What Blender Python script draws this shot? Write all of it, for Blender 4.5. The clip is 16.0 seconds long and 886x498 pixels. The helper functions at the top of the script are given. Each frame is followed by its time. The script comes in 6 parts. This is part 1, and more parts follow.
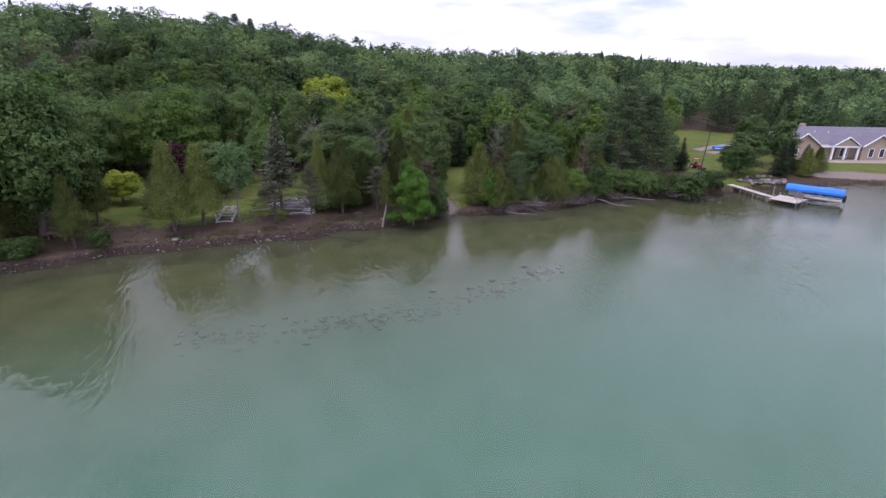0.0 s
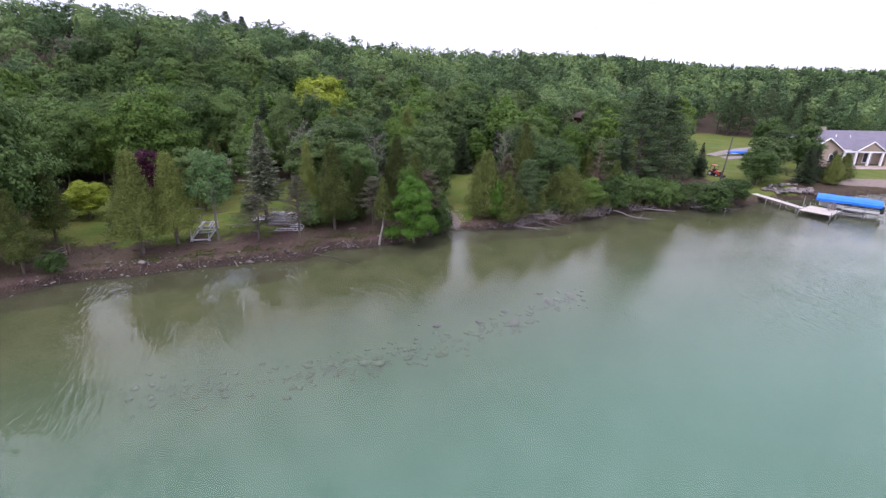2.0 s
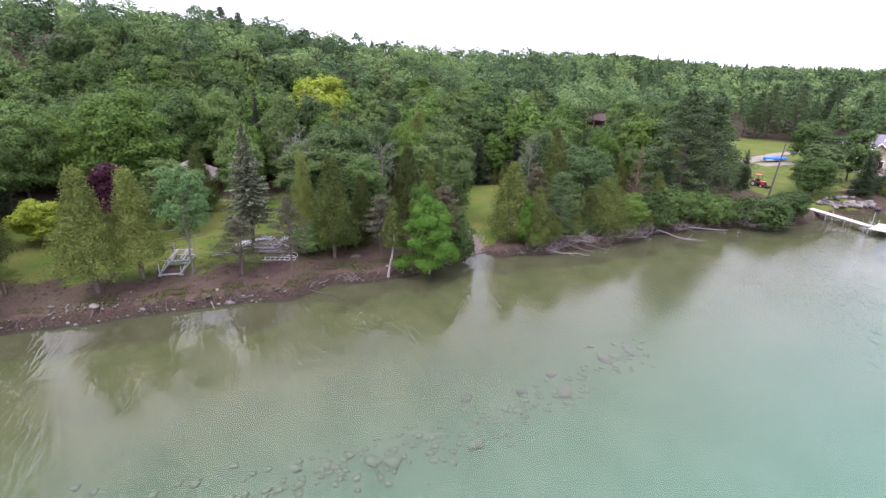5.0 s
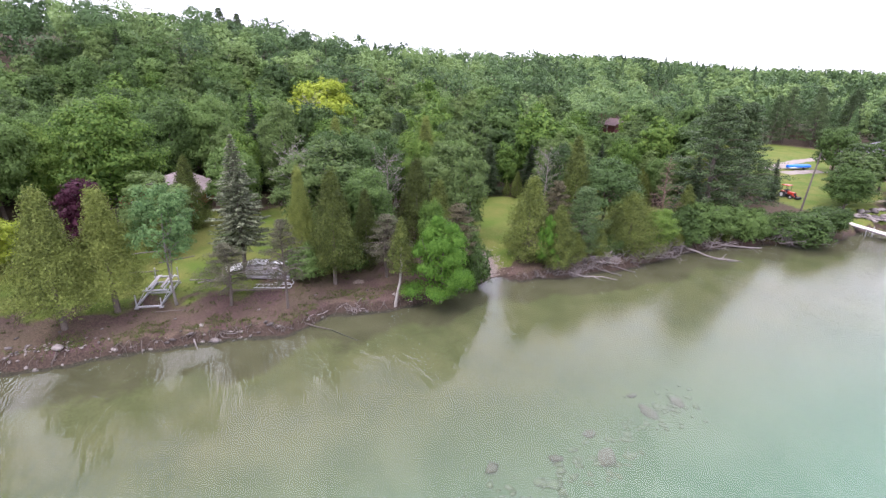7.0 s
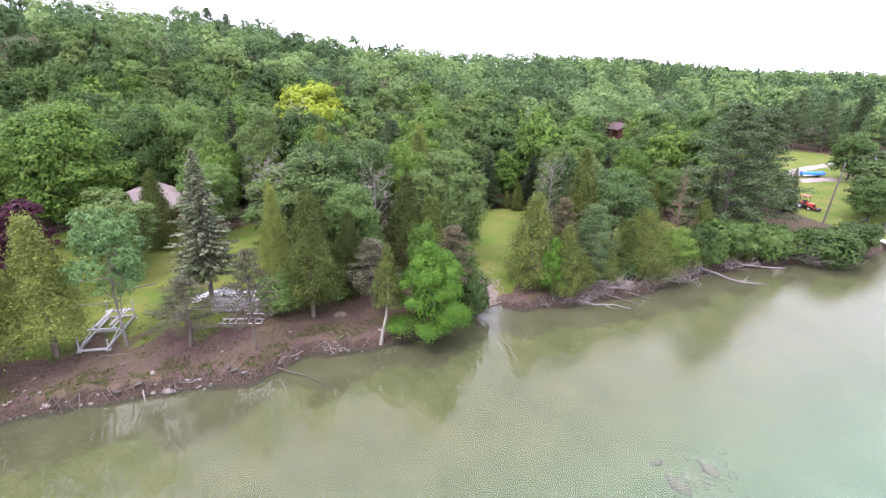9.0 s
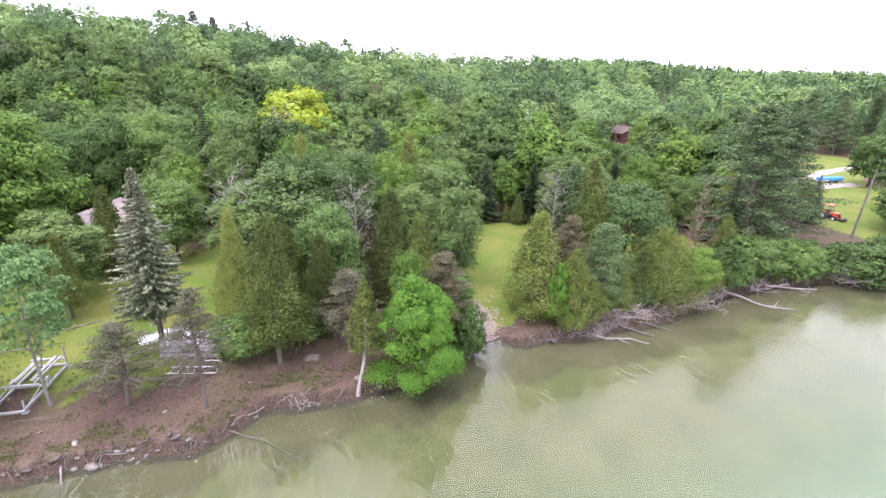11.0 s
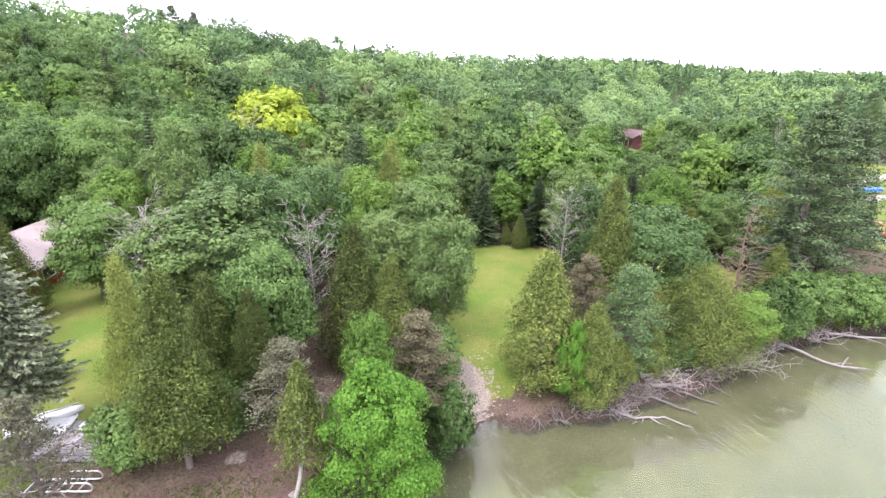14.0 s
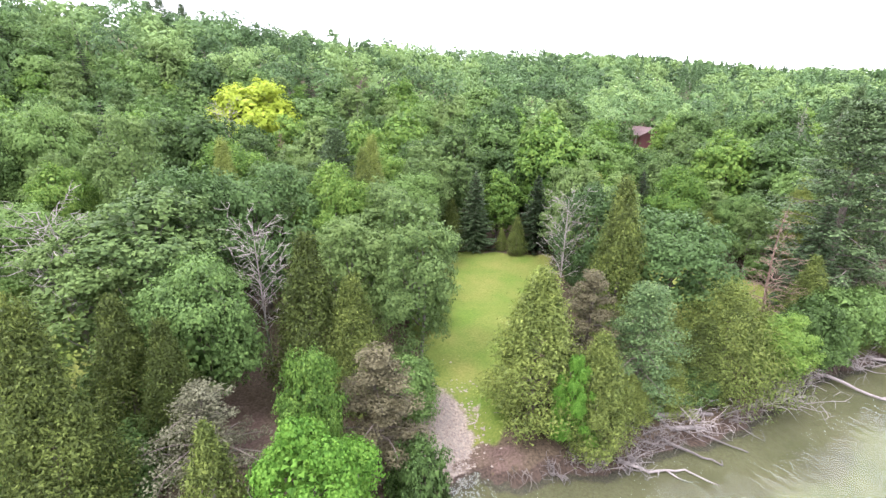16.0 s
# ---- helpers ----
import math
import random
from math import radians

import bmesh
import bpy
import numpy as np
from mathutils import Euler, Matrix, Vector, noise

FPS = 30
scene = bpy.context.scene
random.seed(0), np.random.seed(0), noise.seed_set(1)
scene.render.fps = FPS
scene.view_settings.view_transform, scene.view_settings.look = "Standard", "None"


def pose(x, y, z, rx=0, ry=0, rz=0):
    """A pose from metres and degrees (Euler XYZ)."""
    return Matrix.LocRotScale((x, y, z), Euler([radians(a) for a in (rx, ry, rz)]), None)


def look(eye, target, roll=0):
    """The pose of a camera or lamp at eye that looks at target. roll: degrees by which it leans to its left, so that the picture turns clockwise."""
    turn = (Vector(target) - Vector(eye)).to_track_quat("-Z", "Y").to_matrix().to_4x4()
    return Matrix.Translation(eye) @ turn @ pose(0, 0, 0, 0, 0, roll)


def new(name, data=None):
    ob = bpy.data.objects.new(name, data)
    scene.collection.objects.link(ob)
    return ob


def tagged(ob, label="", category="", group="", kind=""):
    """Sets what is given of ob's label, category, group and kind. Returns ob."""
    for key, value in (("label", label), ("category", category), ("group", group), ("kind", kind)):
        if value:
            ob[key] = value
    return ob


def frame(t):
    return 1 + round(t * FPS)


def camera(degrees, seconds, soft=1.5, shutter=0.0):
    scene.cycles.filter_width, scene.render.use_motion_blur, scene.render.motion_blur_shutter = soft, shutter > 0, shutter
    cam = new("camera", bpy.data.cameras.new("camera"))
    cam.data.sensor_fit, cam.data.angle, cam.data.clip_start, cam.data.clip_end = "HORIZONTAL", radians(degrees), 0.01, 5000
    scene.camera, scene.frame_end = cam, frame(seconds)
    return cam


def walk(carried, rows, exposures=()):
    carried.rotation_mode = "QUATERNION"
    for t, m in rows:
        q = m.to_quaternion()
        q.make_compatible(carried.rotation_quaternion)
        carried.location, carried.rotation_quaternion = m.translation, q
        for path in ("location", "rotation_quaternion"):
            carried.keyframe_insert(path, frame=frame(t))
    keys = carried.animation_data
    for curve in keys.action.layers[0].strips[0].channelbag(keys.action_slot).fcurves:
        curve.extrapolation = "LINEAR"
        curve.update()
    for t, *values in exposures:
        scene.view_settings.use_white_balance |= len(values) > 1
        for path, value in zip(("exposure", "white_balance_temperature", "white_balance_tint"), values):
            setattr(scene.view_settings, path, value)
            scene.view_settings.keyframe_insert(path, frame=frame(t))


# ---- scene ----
cam = camera(84.3, 16.0, soft=1.4)
PATH = [
    (0, (2.765, -44.962, 16.072), (2.726, -43.076, 15.409), 1.2),
    (0.5, (2.651, -43.572, 16.061), (2.618, -41.685, 15.398), 1.2),
    (1, (2.487, -42.086, 16.062), (2.454, -40.199, 15.401), 1.2),
    (1.5, (2.253, -40.453, 16.043), (2.221, -38.566, 15.381), 1.3),
    (2, (2.01, -38.902, 16.003), (1.979, -37.014, 15.343), 1.3),
    (2.5, (1.795, -37.467, 15.954), (1.762, -35.579, 15.295), 1.3),
    (3, (1.516, -35.944, 15.873), (1.482, -34.056, 15.214), 1.3),
    (3.5, (1.166, -34.35, 15.838), (1.133, -32.462, 15.179), 1.3),
    (4, (0.846, -32.901, 15.822), (0.812, -31.013, 15.163), 1.3),
    (4.2, (0.723, -32.349, 15.828), (0.687, -30.462, 15.166), 1.3),
    (6.5, (-0.721, -26.654, 16.014), (-0.764, -24.764, 15.362), 1.3),
    (7, (-0.858, -25.495, 16.104), (-0.905, -23.605, 15.452), 1.3),
    (7.5, (-0.985, -24.338, 16.159), (-1.029, -22.448, 15.507), 1.4),
    (8, (-0.959, -23.168, 16.238), (-1.004, -21.278, 15.587), 1.3),
    (8.5, (-0.823, -21.995, 16.33), (-0.868, -20.104, 15.681), 1.4),
    (9, (-0.576, -20.693, 16.449), (-0.619, -18.801, 15.801), 1.3),
    (9.2, (-0.49, -20.182, 16.471), (-0.534, -18.29, 15.825), 1.5),
    (11.3, (0.031, -14.555, 16.458), (-0.015, -12.659, 15.823), 0.7),
    (11.5, (-0.002, -13.859, 16.488), (-0.053, -11.964, 15.851), 0.9),
    (12, (-0.114, -12.16, 16.508), (-0.165, -10.265, 15.87), 0.9),
    (12.5, (-0.092, -10.762, 16.502), (-0.146, -8.866, 15.866), 0.8),
    (13, (0.106, -9.446, 16.522), (0.051, -7.551, 15.885), 0.8),
    (13.5, (0.515, -8.278, 16.505), (0.46, -6.383, 15.87), 0.8),
    (14, (1.089, -7.158, 16.479), (1.031, -5.262, 15.844), 0.8),
    (14.5, (1.633, -6.216, 16.35), (1.573, -4.321, 15.713), 0.8),
    (15, (2.014, -5.136, 16.126), (1.95, -3.241, 15.488), 0.9),
    (15.5, (2.238, -3.934, 15.881), (2.169, -2.039, 15.243), 0.9),
    (16, (2.338, -2.545, 15.69), (2.262, -0.651, 15.052), 0.8),
]
walk(cam, [(t, look(eye, target, roll)) for t, eye, target, roll in PATH],
     exposures=[(0.0, -0.12, 5700, 31), (2.0, 0.30, 5780, 30), (4.0, 0.70, 5880, 29), (7.0, 1.10, 5980, 28), (9.0, 1.43, 6020, 27), (12.5, 1.76, 6080, 24), (16.0, 1.9, 6120, 19)])

# ==== place ====
# ---- world, sun ----
world = bpy.data.worlds.new("overcast_sky")
scene.world = world
world.use_nodes = True
wn, wl = world.node_tree.nodes, world.node_tree.links
wn.clear()
w_out = wn.new("ShaderNodeOutputWorld")
w_bg = wn.new("ShaderNodeBackground")
w_sky = wn.new("ShaderNodeTexSky")
w_sky.sky_type = "NISHITA"
w_sky.sun_disc = False
w_sky.sun_elevation = radians(58.6)
w_sky.sun_rotation = radians(222)
w_gain = wn.new("ShaderNodeVectorMath")
w_gain.operation = "SCALE"
w_gain.inputs["Scale"].default_value = 0.12
w_co = wn.new("ShaderNodeTexCoord")
w_map = wn.new("ShaderNodeMapping")
w_map.inputs["Scale"].default_value = (1.0, 1.0, 4.5)
w_map.inputs["Location"].default_value = (0.35, 0.2, 0.1)
w_noise = wn.new("ShaderNodeTexNoise")
w_noise.inputs["Scale"].default_value = 2.1
w_noise.inputs["Detail"].default_value = 7.0
w_noise.inputs["Roughness"].default_value = 0.55
w_ramp = wn.new("ShaderNodeValToRGB")
w_ramp.color_ramp.elements[0].position = 0.30
w_ramp.color_ramp.elements[1].position = 0.46
w_shade = wn.new("ShaderNodeTexNoise")
w_shade.inputs["Scale"].default_value = 5.0
w_shade.inputs["Detail"].default_value = 5.0
w_cr = wn.new("ShaderNodeValToRGB")
w_cr.color_ramp.elements[0].position = 0.3
w_cr.color_ramp.elements[0].color = (0.95, 0.98, 1.06, 1)
w_cr.color_ramp.elements[1].position = 0.6
w_cr.color_ramp.elements[1].color = (1.18, 1.18, 1.2, 1)
w_mix = wn.new("ShaderNodeMix")
w_mix.data_type = "RGBA"
wl.new(w_co.outputs["Generated"], w_map.inputs["Vector"])
wl.new(w_map.outputs["Vector"], w_noise.inputs["Vector"])
wl.new(w_map.outputs["Vector"], w_shade.inputs["Vector"])
wl.new(w_noise.outputs["Fac"], w_ramp.inputs["Fac"])
wl.new(w_shade.outputs["Fac"], w_cr.inputs["Fac"])
wl.new(w_sky.outputs["Color"], w_gain.inputs[0])
wl.new(w_ramp.outputs["Color"], w_mix.inputs[0])
wl.new(w_gain.outputs["Vector"], w_mix.inputs[6])
wl.new(w_cr.outputs["Color"], w_mix.inputs[7])
wl.new(w_mix.outputs[2], w_bg.inputs["Color"])
# an overcast sky is brighter overhead than at the horizon
w_sep, w_up, w_rise = wn.new("ShaderNodeSeparateXYZ"), wn.new("ShaderNodeMath"), wn.new("ShaderNodeMath")
w_up.operation, w_up.inputs[1].default_value = "MAXIMUM", 0.0
w_rise.operation, w_rise.inputs[1].default_value, w_rise.inputs[2].default_value = "MULTIPLY_ADD", 1.1, 1.0
wl.new(w_co.outputs["Generated"], w_sep.inputs[0])
wl.new(w_sep.outputs["Z"], w_up.inputs[0])
wl.new(w_up.outputs[0], w_rise.inputs[0])
wl.new(w_rise.outputs[0], w_bg.inputs["Strength"])
wl.new(w_bg.outputs["Background"], w_out.inputs["Surface"])

sun = new("sun", bpy.data.lights.new("sun", "SUN"))
sun.data.energy = 1.5
sun.data.angle = radians(14)
sun.data.color = (1.0, 0.95, 0.88)
sun.matrix_world = look((-45, -50, 110), (0, 0, 0))


# ---- materials ----
def shader(name):
    m = bpy.data.materials.new(name)
    m.use_nodes = True
    m.node_tree.nodes.clear()
    return m, m.node_tree.nodes, m.node_tree.links


def ramp_node(n, stops):
    r = n.new("ShaderNodeValToRGB")
    el = r.color_ramp.elements
    while len(el) < len(stops):
        el.new(0.5)
    for e, (p, c) in zip(el, stops):
        e.position, e.color = p, (*c, 1)
    return r


def surface(name, dark, light, scale=3.0, rough=0.8, bump=0.3, fine=25.0, metal=0.0, stretch=(1, 1, 1), per_object=0.0, tone=0.72):
    """Two-scale varied surface: broad stains and fine grain, with relief."""
    dark, light = (tuple(tone * v for v in c) for c in (dark, light))
    m, n, l = shader(name)
    out, bsdf = n.new("ShaderNodeOutputMaterial"), n.new("ShaderNodeBsdfPrincipled")
    co, mp = n.new("ShaderNodeTexCoord"), n.new("ShaderNodeMapping")
    mp.inputs["Scale"].default_value = stretch
    a, b = n.new("ShaderNodeTexNoise"), n.new("ShaderNodeTexNoise")
    a.inputs["Scale"].default_value, a.inputs["Detail"].default_value = scale, 4
    b.inputs["Scale"].default_value, b.inputs["Detail"].default_value = fine, 5
    mean = n.new("ShaderNodeMath")
    mean.operation = "MULTIPLY_ADD"
    mean.inputs[1].default_value = 0.5
    half = n.new("ShaderNodeMath")
    half.operation = "MULTIPLY"
    half.inputs[1].default_value = 0.5
    r = ramp_node(n, [(0.32, dark), (0.68, light)])
    bp = n.new("ShaderNodeBump")
    bp.inputs["Strength"].default_value = bump
    bp.inputs["Distance"].default_value = 0.05
    l.new(co.outputs["Object"], mp.inputs["Vector"])
    l.new(mp.outputs["Vector"], a.inputs["Vector"])
    l.new(mp.outputs["Vector"], b.inputs["Vector"])
    l.new(a.outputs["Fac"], half.inputs[0])
    l.new(b.outputs["Fac"], mean.inputs[0])
    l.new(half.outputs[0], mean.inputs[2])
    fac = mean.outputs[0]
    if per_object:
        info, add = n.new("ShaderNodeObjectInfo"), n.new("ShaderNodeMath")
        add.operation = "MULTIPLY_ADD"
        add.inputs[1].default_value = per_object
        l.new(info.outputs["Random"], add.inputs[0])
        sub = n.new("ShaderNodeMath")
        sub.operation = "SUBTRACT"
        sub.inputs[1].default_value = per_object / 2
        l.new(fac, sub.inputs[0])
        l.new(sub.outputs[0], add.inputs[2])
        fac = add.outputs[0]
    l.new(fac, r.inputs["Fac"])
    l.new(r.outputs["Color"], bsdf.inputs["Base Color"])
    l.new(b.outputs["Fac"], bp.inputs["Height"])
    l.new(bp.outputs["Normal"], bsdf.inputs["Normal"])
    bsdf.inputs["Roughness"].default_value, bsdf.inputs["Metallic"].default_value = rough, metal
    l.new(bsdf.outputs[0], out.inputs["Surface"])
    return m


def foliage(name, dark, mid, light, through_light=0.30, spread=0.75, mute=True, depth=0.67):
    """Leaves: colour varies from leaf to leaf, from bough to bough and from tree to tree."""
    if mute:
        dark, mid, light = ((0.6 * r + 0.45 * g, 1.22 * g, 0.6 * b + 0.175 * g) for r, g, b in (dark, mid, light))
    dark, mid, light = (tuple(depth * k * v for v in c) for c, k in ((dark, 0.9), (mid, 1.0), (light, 0.9)))
    m, n, l = shader(name)
    out = n.new("ShaderNodeOutputMaterial")
    geo, info, co = n.new("ShaderNodeNewGeometry"), n.new("ShaderNodeObjectInfo"), n.new("ShaderNodeTexCoord")
    ns = n.new("ShaderNodeTexNoise")
    ns.inputs["Scale"].default_value, ns.inputs["Detail"].default_value = 1.5, 4
    l.new(co.outputs["Object"], ns.inputs["Vector"])
    s1, s2, s3 = (n.new("ShaderNodeMath") for _ in range(3))
    for s, k in ((s1, 0.55), (s2, spread), (s3, 1.05)):
        s.operation = "MULTIPLY_ADD"
        s.inputs[1].default_value = k
    s1.inputs[2].default_value = -0.275 - spread / 2 - 0.02
    l.new(geo.outputs["Random Per Island"], s1.inputs[0])
    l.new(info.outputs["Random"], s2.inputs[0])
    l.new(s1.outputs[0], s2.inputs[2])
    l.new(ns.outputs["Fac"], s3.inputs[0])
    l.new(s2.outputs[0], s3.inputs[2])
    r = ramp_node(n, [(0.1, dark), (0.5, mid), (0.95, light)])
    l.new(s3.outputs[0], r.inputs["Fac"])
    bsdf, tr, mx = n.new("ShaderNodeBsdfPrincipled"), n.new("ShaderNodeBsdfTranslucent"), n.new("ShaderNodeMixShader")
    bsdf.inputs["Roughness"].default_value = 0.55
    bsdf.inputs["Specular IOR Level"].default_value = 0.1
    mx.inputs[0].default_value = through_light
    l.new(r.outputs["Color"], bsdf.inputs["Base Color"])
    l.new(r.outputs["Color"], tr.inputs["Color"])
    l.new(bsdf.outputs[0], mx.inputs[1])
    l.new(tr.outputs[0], mx.inputs[2])
    l.new(mx.outputs[0], out.inputs["Surface"])
    return m


M_MAPLE = foliage("maple_leaves", (0.030, 0.075, 0.020), (0.062, 0.145, 0.036), (0.125, 0.235, 0.058))
M_BRIGHT = foliage("young_maple_leaves", (0.040, 0.110, 0.013), (0.105, 0.235, 0.030), (0.20, 0.37, 0.052), 0.4, 0.2, mute=False)
M_YELLOW = foliage("yellow_leaves", (0.14, 0.20, 0.025), (0.24, 0.31, 0.032), (0.36, 0.43, 0.045), 0.4, 0.2, mute=False, depth=0.88)
M_LIME = foliage("light_maple_leaves", (0.055, 0.118, 0.022), (0.120, 0.210, 0.038), (0.23, 0.335, 0.064), 0.35, 0.3, mute=False, depth=0.72)
M_POPLAR = foliage("poplar_leaves", (0.036, 0.084, 0.028), (0.082, 0.148, 0.046), (0.152, 0.232, 0.074))
M_ASPEN = foliage("aspen_leaves", (0.050, 0.105, 0.034), (0.105, 0.185, 0.062), (0.175, 0.275, 0.105), 0.35, 0.2, mute=False, depth=0.95)
M_OAK = foliage("oak_leaves", (0.028, 0.075, 0.026), (0.052, 0.125, 0.042), (0.085, 0.175, 0.058))
M_CEDAR = foliage("cedar_sprays", (0.042, 0.058, 0.012), (0.118, 0.142, 0.026), (0.250, 0.262, 0.048), 0.28)
M_SPRUCE = foliage("spruce_needles", (0.016, 0.034, 0.020), (0.032, 0.060, 0.034), (0.055, 0.095, 0.055), 0.1)
M_BLUE = foliage("blue_spruce_needles", (0.036, 0.046, 0.024), (0.098, 0.116, 0.062), (0.28, 0.30, 0.195), 0.1, 0.2, mute=False, depth=0.85)
M_PINE = foliage("pine_needles", (0.026, 0.052, 0.026), (0.058, 0.104, 0.052), (0.11, 0.175, 0.088), 0.15)
M_SOFTPINE = foliage("soft_pine_needles", (0.036, 0.072, 0.030), (0.088, 0.140, 0.050), (0.152, 0.215, 0.082), 0.2, 0.2, mute=False, depth=0.8)
M_DRY = foliage("dry_needles", (0.055, 0.055, 0.032), (0.115, 0.115, 0.066), (0.19, 0.185, 0.12), 0.15, 0.3, mute=False)
M_BROWN = foliage("brown_needles", (0.058, 0.053, 0.028), (0.115, 0.102, 0.055), (0.185, 0.165, 0.095), 0.15, 0.2, mute=False)
M_COPPER = foliage("copper_leaves", (0.030, 0.008, 0.016), (0.060, 0.016, 0.030), (0.10, 0.03, 0.05), 0.3, 0.2, mute=False)
M_SHRUB = foliage("shrub_leaves", (0.030, 0.076, 0.020), (0.060, 0.135, 0.034), (0.112, 0.215, 0.052))
M_BARK = surface("bark", (0.055, 0.042, 0.033), (0.17, 0.14, 0.115), 4, 0.95, 0.8, 30, stretch=(1, 1, 0.25))
M_PALE = surface("pale_bark", (0.15, 0.135, 0.115), (0.34, 0.315, 0.275), 3, 0.9, 0.5, 22, stretch=(1, 1, 0.3))
M_GREYBARK = surface("grey_bark", (0.09, 0.082, 0.07), (0.24, 0.22, 0.195), 3, 0.95, 0.6, 24, stretch=(1, 1, 0.3))
M_DEAD = surface("bleached_wood", (0.14, 0.12, 0.105), (0.31, 0.28, 0.245), 3, 0.95, 0.5, 22)
M_DEADRED = surface("dead_brown_wood", (0.10, 0.065, 0.045), (0.24, 0.16, 0.115), 3, 0.95, 0.5, 22)
M_STONE = surface("shore_stone", (0.070, 0.058, 0.052), (0.27, 0.235, 0.21), 2.2, 0.85, 0.5, 18, per_object=0.5)
M_SUNKSTONE = surface("sunken_stone", (0.095, 0.118, 0.068), (0.150, 0.172, 0.108), 2.2, 0.9, 0.2, 14, tone=1.0)
M_BOULDER = surface("pale_sunken_boulder", (0.10, 0.095, 0.068), (0.20, 0.185, 0.14), 2.2, 0.9, 0.4, 14)


# ---- the lie of the land ----
SHORE_X = [-400, -120, -60, -45, -34.8, -31, -28.5, -26, -24, -21.3, -18.6, -15.4, -13.5, -11.7, -10.6, -9.5, -7.5, -5.2, -3.1, -0.5, 1.9, 3.4, 5, 6.5,
           8.7, 11.4, 15, 17.2, 21.5, 27, 31, 36.8, 42.8, 47, 50.7, 54.7, 64, 70, 77.5, 120, 400]
SHORE_Y = [-170, -48, -20, -13, -8.3, -6.3, -3.3, -2.4, -1.6, -0.3, 1.0, 2.1, 2.8, 3.0, 4.7, 6.3, 6.6, 7.4, 8.7, 11.3, 13.2, 14.4, 13.6, 14.4,
           14.7, 16.0, 17.4, 18.7, 22, 24.5, 25.5, 27.5, 29, 32, 34, 34.5, 38, 40, 41, 50, 120]


def smooth(a, b, v):
    u = np.clip((np.asarray(v, float) - a) / (b - a), 0, 1)
    return u * u * (3 - 2 * u)


def wobble(x, y, s, seed=0.0):
    """Cheap smooth noise, about -1 to 1, with a wavelength of about s metres."""
    k = 6.283 / s
    return (np.sin(k * (x * 0.93 + y * 0.31) + seed) + np.sin(k * (-x * 0.42 + y * 1.13) + 1.7 * seed + 1)
            + np.sin(k * (x * 1.71 - y * 0.83) + 2.3 * seed + 2) * 0.7) / 2.7


def inland(x, y):
    """Metres from the shoreline, positive on land."""
    x, y = np.asarray(x, float), np.asarray(y, float)
    ys = np.interp(x, SHORE_X, SHORE_Y) + 0.22 * wobble(x, y * 0, 2.3, 1) + 0.12 * wobble(x, y * 0, 0.9, 4)
    slope = (np.interp(x + 3, SHORE_X, SHORE_Y) - np.interp(x - 3, SHORE_X, SHORE_Y)) / 6
    # far out the depth follows the broad line of the shore, not its small bays
    out = smooth(3, 15, ys - y)
    broad = sum(np.interp(x + k, SHORE_X, SHORE_Y) for k in (-15, -10, -5, 0, 5, 10, 15)) / 7
    ys = ys * (1 - out) + broad * out
    slope = slope * (1 - out) + (np.interp(x + 20, SHORE_X, SHORE_Y) - np.interp(x - 20, SHORE_X, SHORE_Y)) / 40 * out
    return (y - ys) / np.sqrt(1 + slope ** 2)


def ground_z(x, y):
    x, y = np.asarray(x, float), np.asarray(y, float)
    d = inland(x, y)
    launch = np.exp(-((x - 2.6) / 1.6) ** 2)
    bank = 0.75 * smooth(-0.1, 0.45, d) + 0.55 * smooth(0.45, 6, d) + 0.5 * smooth(6, 30, d)
    ramp = 1.3 * smooth(0.0, 9, d) + 0.5 * smooth(6, 30, d)
    land = bank * (1 - launch) + ramp * launch
    foot = np.interp(x, [-150, -90, -60, -30, 0, 40, 80, 150, 300], [0, 20, 35, 45, 55, 75, 90, 110, 120])
    crest = np.interp(x, [-150, -90, -60, -30, 0, 40, 80, 150, 300], [60, 90, 106, 114, 125, 185, 255, 280, 300])
    rise = np.interp(x, [-150, -90, -60, -30, 0, 40, 80, 150, 300], [19.5, 19.5, 18.5, 14.5, 12, 13, 17, 13, 12])
    land = land + rise * smooth(foot, crest, y) * (d > 0)
    land = land + 5.0 * smooth(crest, crest + 90, y) * (d > 0) + 5.0 * smooth(crest + 15, crest + 75, y) * smooth(-30, -60, x) * (d > 0)
    land = land + 0.07 * wobble(x, y, 3.1, 2) * smooth(0.3, 2, d) + 0.05 * wobble(x, y, 1.1, 5) * smooth(0.1, 1, d) * (d < 40)
    bed = -0.03 - 0.055 * np.minimum(-d, 15) - 2.6 * smooth(13, 30, -d) - 3 * smooth(30, 70, -d)
    return np.where(d > 0, land, bed)


def gz(x, y):
    return float(ground_z(x, y))


def set_mesh(name, verts, faces_loops, loop_start, mat, smooth_shade=False):
    me = bpy.data.meshes.new(name)
    me.vertices.add(len(verts))
    me.vertices.foreach_set("co", np.ascontiguousarray(verts, np.float32).ravel())
    me.loops.add(len(faces_loops))
    me.loops.foreach_set("vertex_index", np.ascontiguousarray(faces_loops, np.int32))
    me.polygons.add(len(loop_start))
    me.polygons.foreach_set("loop_start", np.ascontiguousarray(loop_start, np.int32))
    me.update(calc_edges=True)
    me.validate()
    if smooth_shade:
        me.polygons.foreach_set("use_smooth", np.ones(len(me.polygons), bool))
    me.materials.append(mat)
    return me


